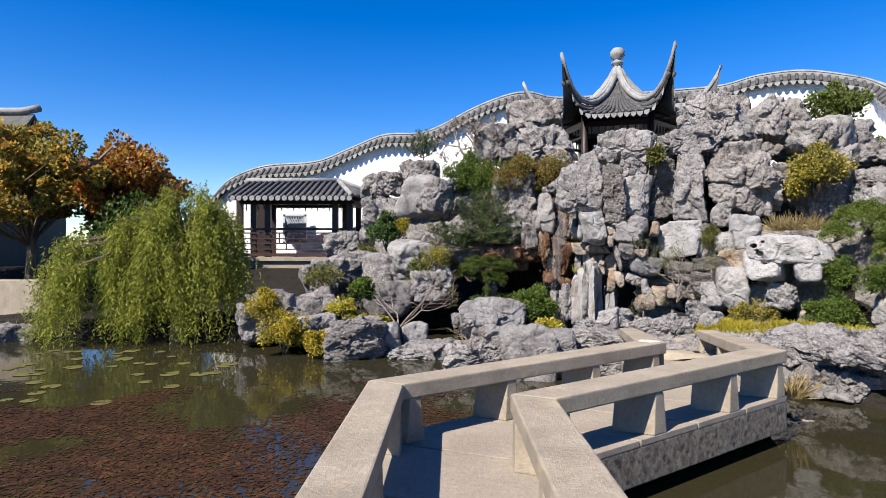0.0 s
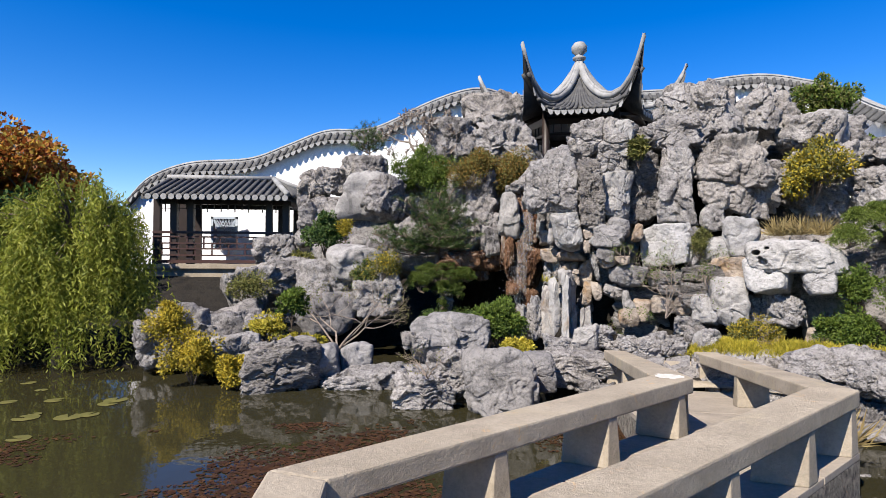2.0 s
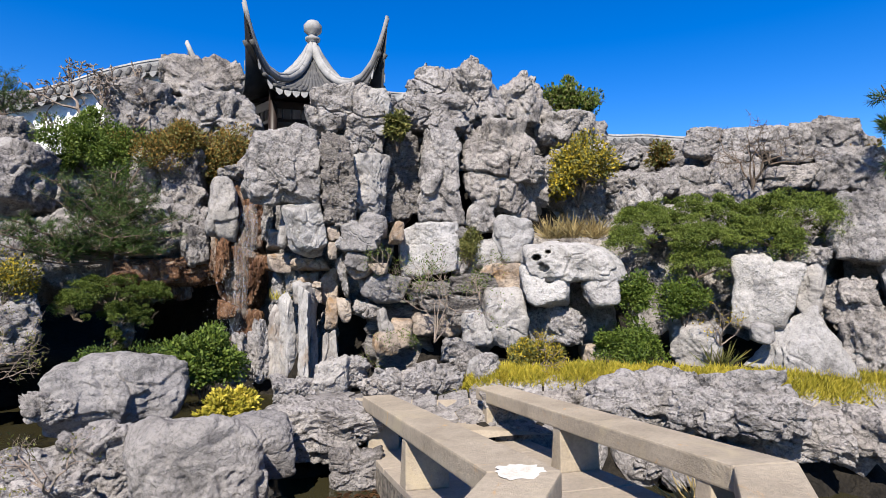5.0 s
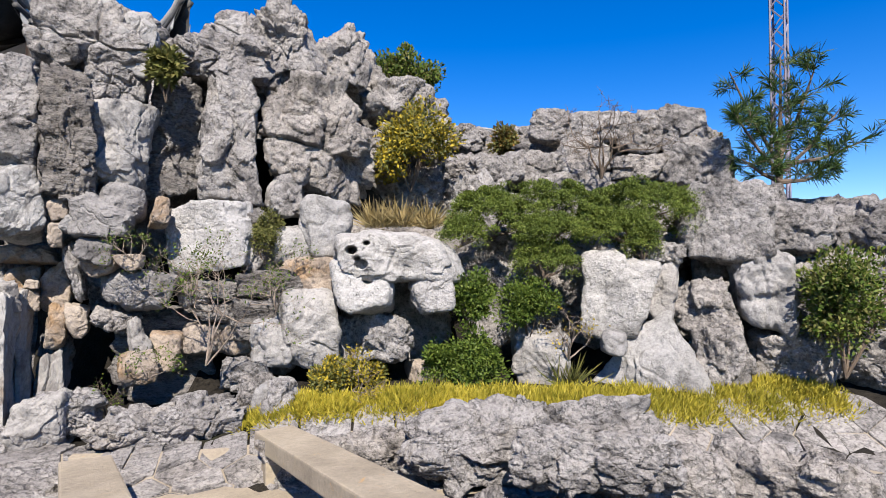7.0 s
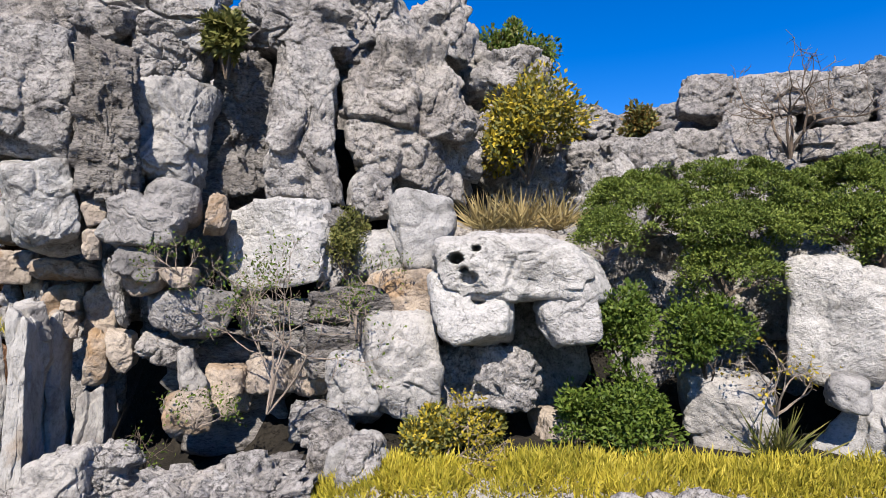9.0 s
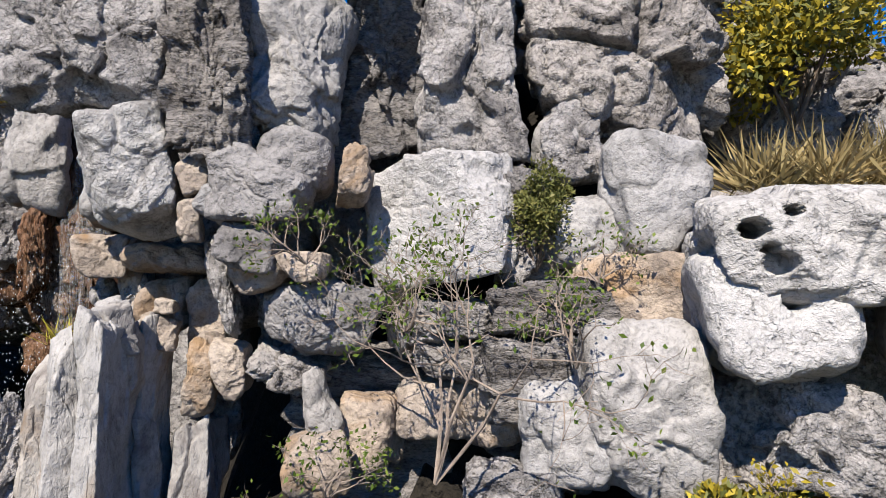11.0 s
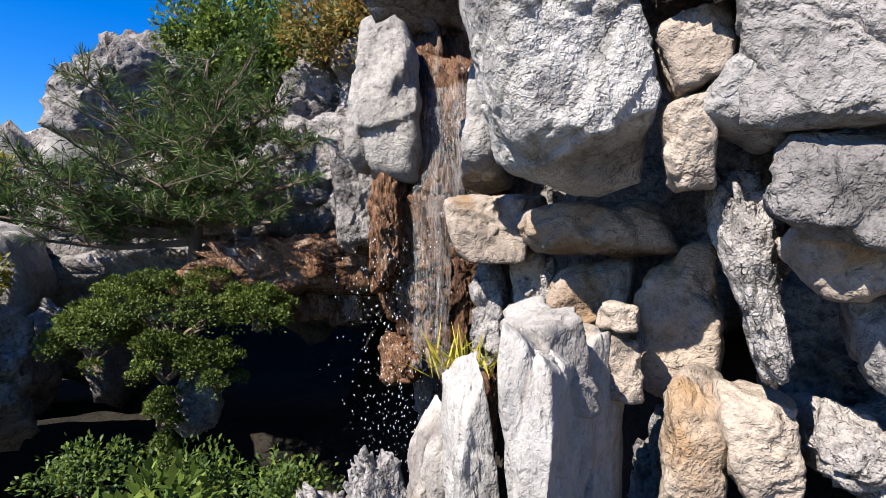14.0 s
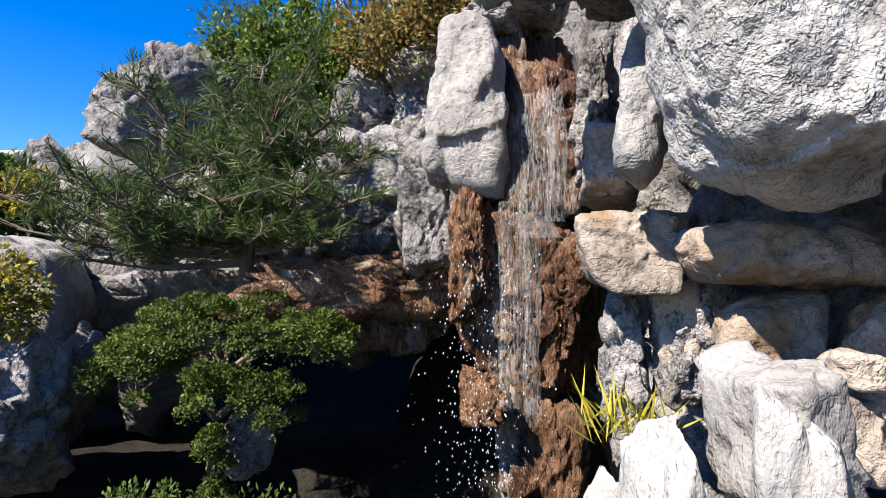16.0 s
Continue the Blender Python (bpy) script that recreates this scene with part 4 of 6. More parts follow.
# ---- waterside gallery ----
def build_gallery():
    top = thing("waterside_gallery", "dark timber waterside gallery with grey tiled roof on a pale plinth", "pavilion", at=(-5.4, 21.0, 1.25))
    x0, x1, yf, yb, zf = -7.6, -3.2, 20.4, 22.6, 1.25
    s = Shape()
    s.box(x0 + 0.1, yf - 0.1, -0.9, x1 + 2.0, yb + 0.6, zf - 0.14)
    part("plinth", s, CONCRETE, top, "pale stone plinth", bevel=0.01)
    s = Shape()
    s.box(x0 + 0.0, yf - 0.2, zf - 0.139, x1 + 2.0, yb + 0.6, zf)
    part("coping_stone", s, CONCRETE, top, bevel=0.01)
    # roof: two slopes with a hipped end
    ridge_y, zr, ze = 21.7, 4.02, 3.30
    e0, e1, ef, eb, e2 = -7.35, -3.12, yf - 0.75, yb + 0.6, -1.7
    r1 = -3.92
    s = Shape()
    s.add([(e0, ef, ze), (e1, ef, ze), (r1, ridge_y, zr), (e0, ridge_y, zr), (e0, eb, ze), (e2, eb, ze)], [(0, 1, 2, 3), (1, 5, 2), (3, 2, 5, 4)])
    s.add([(e0, ef, ze - 0.12), (e1, ef, ze - 0.12), (r1, ridge_y, zr - 0.12), (e0, ridge_y, zr - 0.12), (e0, eb, ze - 0.12), (e2, eb, ze - 0.12)], [(3, 2, 1, 0), (2, 5, 1), (4, 5, 2, 3)])
    s.box(e0, ef, ze - 0.12, e1, ef + 0.02, ze)
    part("roof", s, TILE, top)
    rolls, drip = Shape(), Shape()
    n = int((e1 - e0) / 0.22)
    for i in range(n):
        x = e0 + 0.22 * i + 0.1
        t = 1.0 if x < r1 else max(0.02, (e1 - x) / (e1 - r1))
        rolls.tube([(x, ef - 0.03, ze + 0.02), (x, ef + (ridge_y - ef) * t, ze + (zr - ze) * t + 0.03)], 0.06, 7)
        drip.lathe([(0.0, 0), (0.09, 0.0), (0.09, 0.02), (0, 0.02)], (0, 0, 0), 10)
        k = len(drip.v) - 40
        drip.v[k:] = [(x + 0.11 + px, ef - 0.03 - pz, ze - 0.04 + py) for px, py, pz in drip.v[k:]]
    m = int((eb - ef) / 0.22)
    for i in range(m):
        y = ef + 0.22 * i + 0.1
        t = min((y - ef) / (ridge_y - ef), (eb - y) / (eb - ridge_y))
        ex = e1 + (e2 - e1) * (y - ef) / (eb - ef)
        rolls.tube([(ex + 0.03, y, ze + 0.02), (ex - (ex - r1) * t, y, ze + (zr - ze) * t + 0.03)], 0.06, 7)
    tagged(part("roll_tiles", rolls, TILE, top, smooth=True), kind="stuff")
    tagged(part("drip_tiles", drip, RIDGE, top, "pale round drip tiles"), kind="stuff")
    for a, b in (((e1, ef, ze), (r1, ridge_y, zr)), ((e2, eb, ze), (r1, ridge_y, zr)), ((e0, ridge_y, zr), (r1, ridge_y, zr))):
        s = Shape()
        s.tube([Vector(a) + Vector((0, 0, 0.08)), Vector(b) + Vector((0, 0, 0.08))], 0.09, 8)
        part("ridge", s, RIDGE, top, smooth=True)
    for x in (x0 + 0.4, x0 + 0.9, x0 + 1.4, x1 - 0.62, x1 - 0.1):
        for y in (yf + 0.12, yb):
            if y == yb and x < x1 - 1:
                continue
            s = Shape()
            s.box(x - 0.1, y - 0.1, zf, x + 0.1, y + 0.1, zf + 2.1)
            part("column", s, TIMBER, top, bevel=0.01)
    s = Shape()
    s.box(x0 + 0.3, yf + 0.06, zf + 1.86, x1 + 0.05, yf + 0.18, zf + 2.12)
    s.box(x1 - 0.1, yf + 0.18, zf + 1.86, x1 + 0.02, yb, zf + 2.12)
    s.box(x0 + 0.3, yb, zf + 1.9, x1 + 0.05, yb + 0.12, zf + 2.12)
    for i in range(30):
        x = x0 + 0.4 + i * 0.21
        if x < x1 - 0.2:
            s.box(x, yf + 0.1, zf + 1.70 - 0.08 * (i % 2), x + 0.03, yf + 0.13, zf + 1.88)
            s.box(x, yf + 0.1, zf + 1.72, x + 0.21, yf + 0.13, zf + 1.74)
    part("fretwork_beam", s, TIMBER, top)
    # railing
    s = Shape()
    for z, h in ((0.94, 0.08), (0.82, 0.045), (0.62, 0.045), (0.45, 0.045), (0.25, 0.045), (0.03, 0.10)):
        s.box(x0 + 0.3, yf - 0.02, zf + z, x1 + 0.1, yf + 0.05, zf + z + h)
    for i in range(18):
        x = x0 + 0.3 + i * 0.25
        s.box(x, yf, zf + (0.25 if i % 2 else 0.45), x + 0.045, yf + 0.03, zf + (0.64 if i % 2 else 0.84))
    part("railing", s, REDWOOD, top, "red-brown fretted timber railing")
    s = Shape()
    s.box(x0 + 0.3, yb - 0.3, zf, x0 + 1.15, yb - 0.2, zf + 2.2)
    part("back_screen", s, TIMBER, top)
    # lattice window in the white wall behind
    win = thing("window_1", "blue-grey lattice window in the white wall", "window", "structure", at=(-5.6, 23.7, 2.4))
    s = Shape()
    wx0, wx1, wz0, wz1, wy = -6.55, -5.6, 1.75, 2.95, 23.72
    for a, b, c, d in ((wx0, wz0, wx1, wz0 + 0.08), (wx0, wz1 - 0.08, wx1, wz1), (wx0, wz0, wx0 + 0.08, wz1), (wx1 - 0.08, wz0, wx1, wz1)):
        s.box(a, wy - 0.03, b, c, wy + 0.03, d)
    part("window_frame", s, LATTICE, win)
    s = Shape()
    for i in range(-6, 9):
        for sg in (1, -1):
            pts = []
            for t in (0, 1):
                x = wx0 + 0.12 * i + (1.2 * t if sg > 0 else 1.2 - 1.2 * t)
                pts.append((min(max(x, wx0 + 0.05), wx1 - 0.05), wy, wz0 + 1.2 * t))
            if abs(pts[0][0] - pts[1][0]) > 0.05:
                s.tube(pts, 0.016, 4)
    part("lattice", s, LATTICE, win)
    # No opening is cut; a dark sheet imitates the shade behind the lattice.
    s = Shape()
    s.box(wx0 + 0.04, wy + 0.035, wz0 + 0.04, wx1 - 0.04, wy + 0.05, wz1 - 0.04)
    part("pane", s, STEEL, win, "dark sheet standing for the shaded opening behind the lattice")


build_gallery()

# ---- rockery stones ----
rock("block", 2.88, 12.07, 2.77, 1.06, 0.86, 1.02, -17)
rock("bark", 3.43, 11.58, 2.63, 0.49, 0.58, 1.22, -22)
rock("crag", 3.77, 11.98, 3.64, 1.21, 0.87, 0.75, -23)
rock("smooth", 4.00, 11.67, 3.58, 0.44, 0.34, 0.62, -25)
rock("lumpy", 3.92, 11.74, 2.56, 0.66, 0.70, 0.89, -13)
rock("crag", 3.85, 11.77, 3.19, 0.66, 0.48, 0.54, -12)
rock("bark", 4.52, 11.99, 2.75, 0.71, 0.80, 1.30, -18)
rock("block", 4.88, 11.40, 2.71, 0.65, 0.74, 1.29, -24)
rock("crag", 5.79, 11.10, 2.85, 1.25, 0.97, 1.39, -33)
rock("block", 5.34, 11.03, 2.20, 0.41, 0.37, 0.51, -29)
rock("crag", 4.86, 11.59, 3.66, 1.10, 0.69, 0.61, -22)
rock("crag", 5.75, 11.78, 4.14, 1.10, 0.72, 1.12, -29, taper=0.3)
rock("crag", 6.55, 11.75, 4.20, 0.85, 0.67, 0.93, -35, roll=14, taper=0.35)
rock("crag", 7.30, 11.47, 3.75, 1.00, 0.72, 0.72, -42)
rock("wet", 2.75, 13.60, 2.26, 0.59, 0.55, 1.00, -5)
rock("wet", 2.70, 13.60, 1.36, 0.77, 0.60, 1.01, -5, taper=-0.25)
rock("wet", 2.72, 13.82, 1.79, 0.85, 0.60, 2.11, -5)
rock("boulder", 2.40, 13.44, 2.32, 0.45, 0.50, 0.95, 1, roll=5, taper=0.22, label="pale smooth stone shouldering the waterfall")
rock("wet", 2.39, 13.44, 1.59, 0.21, 0.40, 0.66, 1)
rock("wet", 2.46, 13.41, 0.87, 0.24, 0.35, 0.28, 0, label="wet rock stained orange by algae")
rock("wet", 2.77, 13.58, 0.48, 0.47, 0.45, 0.88, -6)
rock("crag", 2.65, 13.68, 2.93, 0.60, 0.50, 0.25, -4)
rock("crag", 2.96, 13.11, 2.23, 0.23, 0.45, 0.69, -11)
rock("boulder", 2.92, 12.17, 1.98, 0.17, 0.30, 0.51, -15, roll=6)
rock("cream", 2.92, 12.58, 1.86, 0.25, 0.35, 0.28, -12, roll=12)
rock("cream", 3.00, 12.43, 1.57, 0.29, 0.30, 0.22, -15, roll=-10)
rock("cream", 3.07, 12.44, 1.34, 0.16, 0.30, 0.36, -17)
rock("crag", 2.92, 12.48, 1.21, 0.18, 0.28, 0.44, -13, taper=0.3)
rock("wet", 2.90, 12.87, 1.54, 0.20, 0.30, 0.23, -11)
rock("smooth", 3.07, 11.75, 1.98, 0.48, 0.50, 0.74, 2, roll=-4, taper=-0.12, label="great pale limestone block with a granular sunlit face")
rock("cream", 3.35, 11.57, 1.69, 0.12, 0.20, 0.22, -16)
rock("boulder", 3.48, 11.52, 1.76, 0.21, 0.25, 0.18, -21, roll=35)
rock("cream", 3.39, 11.58, 1.91, 0.19, 0.25, 0.20, -17, roll=-12)
rock("dull", 3.67, 11.40, 1.85, 0.52, 0.38, 0.39, -36, roll=14, label="rounded dark-veined grey boulder wedged in the face")
rock("dull", 3.63, 11.40, 1.55, 0.31, 0.30, 0.23, -27, roll=10)
rock("cream", 3.69, 11.44, 1.42, 0.32, 0.28, 0.19, -28, roll=-12)
rock("crag", 3.54, 11.62, 1.37, 0.18, 0.24, 0.56, -21, roll=-9, taper=-0.3, label="knobbly bone-like column of pale stone")
rock("cream", 3.45, 11.81, 0.88, 0.18, 0.28, 0.43, -17, roll=6)
rock("cream", 3.59, 11.72, 0.92, 0.19, 0.26, 0.33, -22, roll=-8)
rock("cream", 3.87, 11.29, 1.45, 0.24, 0.24, 0.15, -36, roll=-4)
rock("cream", 3.28, 12.11, 1.52, 0.56, 0.30, 0.19, -11)
rock("cream", 3.27, 12.22, 1.25, 0.32, 0.30, 0.36, -10)
rock("cream", 3.50, 12.06, 1.21, 0.26, 0.30, 0.49, -16)
rock("crag", 3.09, 12.42, 1.24, 0.20, 0.30, 0.39, -5)
rock("cream", 3.25, 11.84, 1.25, 0.12, 0.14, 0.09, -11)
rock("pillar", 3.03, 11.63, 0.50, 0.46, 0.20, 1.45, 68, taper=0.05)
rock("pillar", 3.01, 11.72, 1.13, 0.19, 0.34, 0.32, 16, roll=-10)
rock("pillar", 3.19, 11.88, 0.45, 0.38, 0.20, 1.46, 64, taper=0.06)
rock("cream", 3.23, 11.90, 1.11, 0.18, 0.25, 0.21, -10)
rock("pillar", 2.80, 11.73, 0.63, 0.18, 0.36, 1.01, 17, taper=0.3)
rock("pillar", 2.68, 11.83, 0.54, 0.19, 0.34, 0.89, 16, taper=0.3)
rock("crag", 2.53, 11.92, 0.44, 0.26, 0.36, 0.75, 15, taper=0.35)
rock("crag", 2.31, 12.02, 0.35, 0.27, 0.40, 0.62, 15, taper=0.3)
rock("pillar", 3.43, 11.86, 0.26, 0.27, 0.40, 0.78, -16)
rock("dull", 3.83, 11.43, 2.01, 0.42, 0.40, 0.37, -14)
rock("cream", 4.11, 11.21, 1.91, 0.18, 0.30, 0.30, -23, roll=14)
rock("smooth", 4.57, 11.21, 1.71, 0.83, 0.45, 0.70, -47, roll=-3, label="broad pale limestone block with a smooth sunlit face")
# Mid-grey colour here carries the shade of a face that tilts downward.
rock("dull", 4.01, 11.41, 1.19, 0.65, 0.42, 0.39, -27, roll=6)
rock("boulder", 3.97, 11.30, 0.76, 0.19, 0.20, 0.38, -18, roll=-14, taper=0.35)
rock("crag", 3.89, 11.62, 0.91, 0.44, 0.50, 0.25, -15, roll=16)
rock("crag", 4.51, 11.26, 1.15, 0.33, 0.40, 0.29, -46)
rock("layered", 4.71, 11.11, 1.19, 0.47, 0.40, 0.21, -57)
rock("layered", 4.68, 11.12, 0.98, 0.48, 0.40, 0.24, -56)
rock("cream", 4.27, 11.36, 0.61, 0.29, 0.35, 0.38, -40)
rock("cream", 4.56, 11.21, 0.72, 0.41, 0.40, 0.30, -52)
rock("cream", 4.82, 11.00, 0.73, 0.42, 0.40, 0.34, -65)
rock("dull", 5.17, 10.82, 0.59, 0.42, 0.40, 0.53, -79)
rock("layered", 5.09, 10.92, 1.15, 0.48, 0.40, 0.42, -74)
rock("cream", 3.94, 11.21, 0.50, 0.32, 0.30, 0.32, -18)
rock("boulder", 5.36, 11.07, 2.23, 0.35, 0.40, 0.43, -72, taper=0.25)
rock("boulder", 5.54, 10.60, 1.84, 0.53, 0.47, 0.64, -34)
rock("boulder", 5.25, 10.85, 1.65, 0.50, 0.36, 0.41, -29)
rock("boulder", 5.18, 10.39, 0.82, 0.61, 0.55, 0.77, -32)
rock("boulder", 4.93, 10.53, 0.70, 0.38, 0.35, 0.48, -28)
rock("crag", 5.78, 9.91, 0.72, 0.54, 0.39, 0.50, -41)
rock("block", 5.62, 10.29, 0.67, 0.43, 0.42, 0.57, -37)
rock("cream", 6.20, 9.71, 0.28, 0.51, 0.37, 0.41, -46)
rock("cream", 5.63, 10.20, 0.33, 0.31, 0.23, 0.31, -37)
rock("block", 4.61, 10.34, 0.27, 0.34, 0.29, 0.40, -25)
rock("block", 4.68, 10.07, 0.24, 0.32, 0.30, 0.41, -28)
rock("layered", 5.00, 10.72, 1.25, 0.67, 0.34, 0.29, -28)
rock("layered", 4.86, 10.72, 0.92, 0.56, 0.41, 0.42, -26)
rock("crag", 4.71, 10.66, 0.40, 0.45, 0.33, 0.36, -25)
rock("crag", 3.69, 10.62, 0.12, 0.71, 0.36, 0.31, -13)
rock("crag", 4.09, 10.48, 0.13, 0.77, 0.46, 0.40, -18)
rock("crag", 3.38, 11.05, 0.20, 0.52, 0.38, 0.42, -8)
rock("smooth", 7.55, 8.34, 1.16, 0.74, 0.60, 0.88, -66, roll=8, taper=-0.12)
rock("boulder", 7.86, 7.98, 1.21, 0.29, 0.34, 0.62, -73)
rock("cone", 7.64, 8.06, 0.47, 1.31, 0.69, 1.04, -71)
rock("boulder", 7.19, 8.20, 0.71, 0.25, 0.19, 0.24, -68)
rock("boulder", 6.93, 8.87, 0.49, 0.59, 0.45, 0.62, -60)
rock("block", 8.47, 7.59, 1.91, 0.93, 0.67, 0.88, -74)
rock("crag", 8.17, 7.68, 1.06, 0.64, 0.46, 0.56, -73)
rock("lumpy", 8.53, 7.24, 1.21, 0.68, 0.64, 0.90, -77)
rock("block", 9.04, 7.04, 1.90, 0.76, 0.55, 0.60, -80)
rock("crag", 8.09, 7.51, 0.55, 0.62, 0.51, 0.70, -74)
rock("crag", 8.69, 7.03, 0.53, 0.92, 0.66, 0.63, -79)
rock("crag", 9.18, 6.75, 1.20, 1.01, 0.72, 0.95, -82)
rock("crag", 9.57, 6.41, 1.88, 1.02, 0.73, 0.72, -85)
rock("crag", 8.95, 6.29, 0.58, 1.08, 0.68, 0.59, -86)
rock("crag", 9.32, 6.05, 1.21, 1.11, 0.79, 0.89, -88)
rock("block", 8.79, 9.94, 3.38, 0.56, 0.41, 0.53, -58)
rock("block", 9.21, 9.48, 3.37, 0.87, 0.56, 0.48, -62)
rock("block", 9.46, 8.89, 3.28, 0.69, 0.51, 0.64, -67)
rock("block", 9.78, 8.50, 3.33, 0.78, 0.57, 0.60, -70)
rock("block", 8.59, 9.98, 2.79, 0.58, 0.43, 0.48, -57)
rock("block", 8.91, 9.52, 2.89, 0.77, 0.56, 0.59, -61)
rock("block", 9.15, 8.80, 2.75, 0.74, 0.43, 0.37, -67)
rock("block", 8.11, 10.29, 2.74, 0.66, 0.47, 0.40, -53)
rock("block", 9.53, 8.22, 2.77, 0.87, 0.63, 0.69, -72)
rock("crag", 8.72, 11.63, 3.40, 0.95, 0.64, 0.54, -48)
rock("crag", 7.85, 8.02, 1.60, 0.52, 0.34, 0.29, -69)
rock("layered", 5.04, 10.85, 1.18, 0.54, 0.29, 0.39, -40)
rock("boulder", 4.91, 10.54, 0.72, 0.43, 0.32, 0.46, -42)
rock("block", 2.10, 14.05, 1.84, 0.37, 0.43, 0.67, 5)
rock("wet", 1.66, 14.31, 1.24, 0.87, 0.50, 0.50, 11)
rock("crag", -0.09, 15.06, 2.85, 1.12, 0.80, 1.05, 35, roll=16, taper=0.32)
rock("crag", 1.56, 15.41, 3.01, 0.76, 0.74, 1.05, 10)
rock("crag", 1.50, 15.10, 2.32, 0.85, 0.61, 0.85, 11)
rock("crag", -0.19, 14.92, 1.47, 0.99, 0.76, 1.09, 31)
rock("crag", 0.63, 15.01, 1.59, 1.10, 0.77, 0.86, 22)
rock("crag", 1.44, 14.95, 1.77, 0.94, 0.66, 0.84, 12)
rock("crag", 1.13, 13.80, 0.61, 0.29, 0.34, 0.55, 21)
rock("block", -1.60, 17.21, 3.46, 0.98, 0.72, 0.72, 8)
rock("boulder", -0.57, 16.29, 2.95, 1.55, 1.12, 1.22, 4)
rock("crag", -0.68, 16.84, 3.75, 1.20, 0.85, 0.72, 4)
rock("crag", -1.74, 16.59, 2.38, 1.24, 0.92, 1.26, 9)
rock("block", -2.98, 17.52, 1.66, 1.22, 0.89, 0.81, 13)
rock("crag", -1.28, 14.33, 0.88, 1.38, 1.00, 1.19, 8)
rock("boulder", -0.70, 14.11, 1.35, 1.25, 0.91, 0.81, 5)
rock("crag", -0.27, 13.48, 0.68, 0.97, 0.87, 0.94, 3)
rock("dull", -1.28, 13.44, 0.36, 1.12, 0.81, 0.85, 9)
rock("crag", -3.17, 15.08, 0.74, 1.10, 0.80, 1.10, 17)
rock("crag", -2.46, 15.39, 0.95, 1.26, 0.92, 1.05, 13)
rock("block", -2.37, 12.21, 0.21, 0.41, 0.38, 0.52, 17)
rock("layered", -1.65, 10.80, -0.21, 1.16, 0.82, 0.97, 15)
rock("boulder", -1.21, 11.12, -0.15, 0.86, 0.62, 0.60, 11)
rock("boulder", -0.56, 11.43, -0.15, 0.54, 0.40, 0.48, 6)
rock("flat", -0.20, 10.91, -0.44, 1.81, 0.74, 0.57, 3)
rock("flat", 0.43, 9.63, -0.31, 0.84, 0.60, 0.52, -2)
rock("dull", 1.39, 9.21, -0.14, 0.97, 0.69, 0.97, -12)
rock("crag", 0.90, 9.84, -0.09, 0.86, 0.62, 0.68, -6)
rock("dull", 0.98, 11.44, 0.16, 1.28, 0.92, 0.82, -5)
rock("crag", 0.39, 11.21, 0.13, 0.46, 0.34, 0.33, -1)
rock("flat", 2.57, 9.90, -0.07, 1.15, 0.73, 0.51, -21)
rock("dull", 1.90, 9.49, -0.05, 0.58, 0.43, 0.52, -16)
rock("crag", 2.74, 9.39, -0.37, 0.47, 0.35, 0.46, -24)
rock("crag", 2.79, 11.20, 0.04, 0.61, 0.45, 0.41, -19)
rock("lumpy", 3.19, 11.12, 0.11, 0.46, 0.44, 0.60, -22)
rock("crag", 3.97, 10.56, 0.12, 1.18, 0.58, 0.50, -29)
rock("boulder", 4.75, 10.21, 0.23, 0.43, 0.32, 0.39, -35)
rock("crag", 1.74, 17.89, 4.77, 1.66, 1.20, 1.41, -6)
rock("crag", 3.00, 16.52, 4.41, 1.67, 1.21, 1.43, -12)
rock("crag", 2.87, 18.15, 5.67, 1.70, 1.24, 1.09, -10)
rock("crag", 2.09, 15.33, 3.02, 0.84, 0.80, 1.09, -9)
rock("crag", 2.12, 14.70, 2.07, 0.63, 0.67, 0.91, -10)
rock("crag", 0.84, 14.96, 1.91, 2.31, 0.89, 1.01, -3)
rock("crag", 1.03, 16.01, 2.95, 2.23, 1.08, 1.24, -4)
rock("crag", 6.35, 12.74, 4.20, 1.04, 0.99, 1.36, -34, taper=0.3)
rock("crag", 7.36, 12.63, 4.35, 1.23, 0.90, 0.88, -39)
rock("crag", 5.15, 11.97, 3.57, 1.28, 0.92, 0.95, -31)
rock("boulder", 7.99, 11.99, 3.90, 0.90, 0.66, 0.73, -43)
rock("crag", 5.35, 8.26, 0.15, 1.07, 0.51, 0.58, -48)
rock("crag", 5.34, 7.41, 0.19, 1.05, 0.38, 0.44, -54)
rock("crag", 8.96, 11.98, 3.38, 0.66, 0.49, 0.44, -47)
rock("crag", 9.76, 10.39, 3.44, 1.42, 0.74, 0.64, -55)
rock("crag", 8.46, 10.32, 2.77, 1.25, 0.60, 0.51, -51)
rock("crag", -3.48, 12.43, 0.09, 1.74, 1.26, 1.16, 16)
rock("block", -2.51, 11.55, -0.01, 0.80, 0.59, 0.54, 12)
rock("crag", 5.50, 8.00, 0.17, 1.87, 0.49, 0.66, -35)
rock("crag", 5.25, 7.82, -0.28, 1.03, 0.52, 0.45, -34)
rock("crag", 6.37, 7.90, -0.30, 1.47, 0.71, 0.61, -39)
rock("flat", 4.32, 6.93, -0.61, 0.52, 0.31, 0.27, -32)
rock("crag", -3.91, 11.99, -0.10, 0.62, 0.46, 0.62, 18)
rock("crag", -9.54, 12.86, -0.34, 1.20, 0.63, 0.53, 37)
rock("crag", -2.91, 16.85, 1.63, 1.13, 0.84, 0.87, 10)
rock("crag", -2.08, 17.89, 3.38, 0.93, 0.69, 0.93, 7)
rock("crag", 5.35, 8.17, 0.07, 1.07, 0.44, 0.50, -53)
rock("crag", 5.80, 7.31, -0.01, 1.10, 0.38, 0.53, -67)
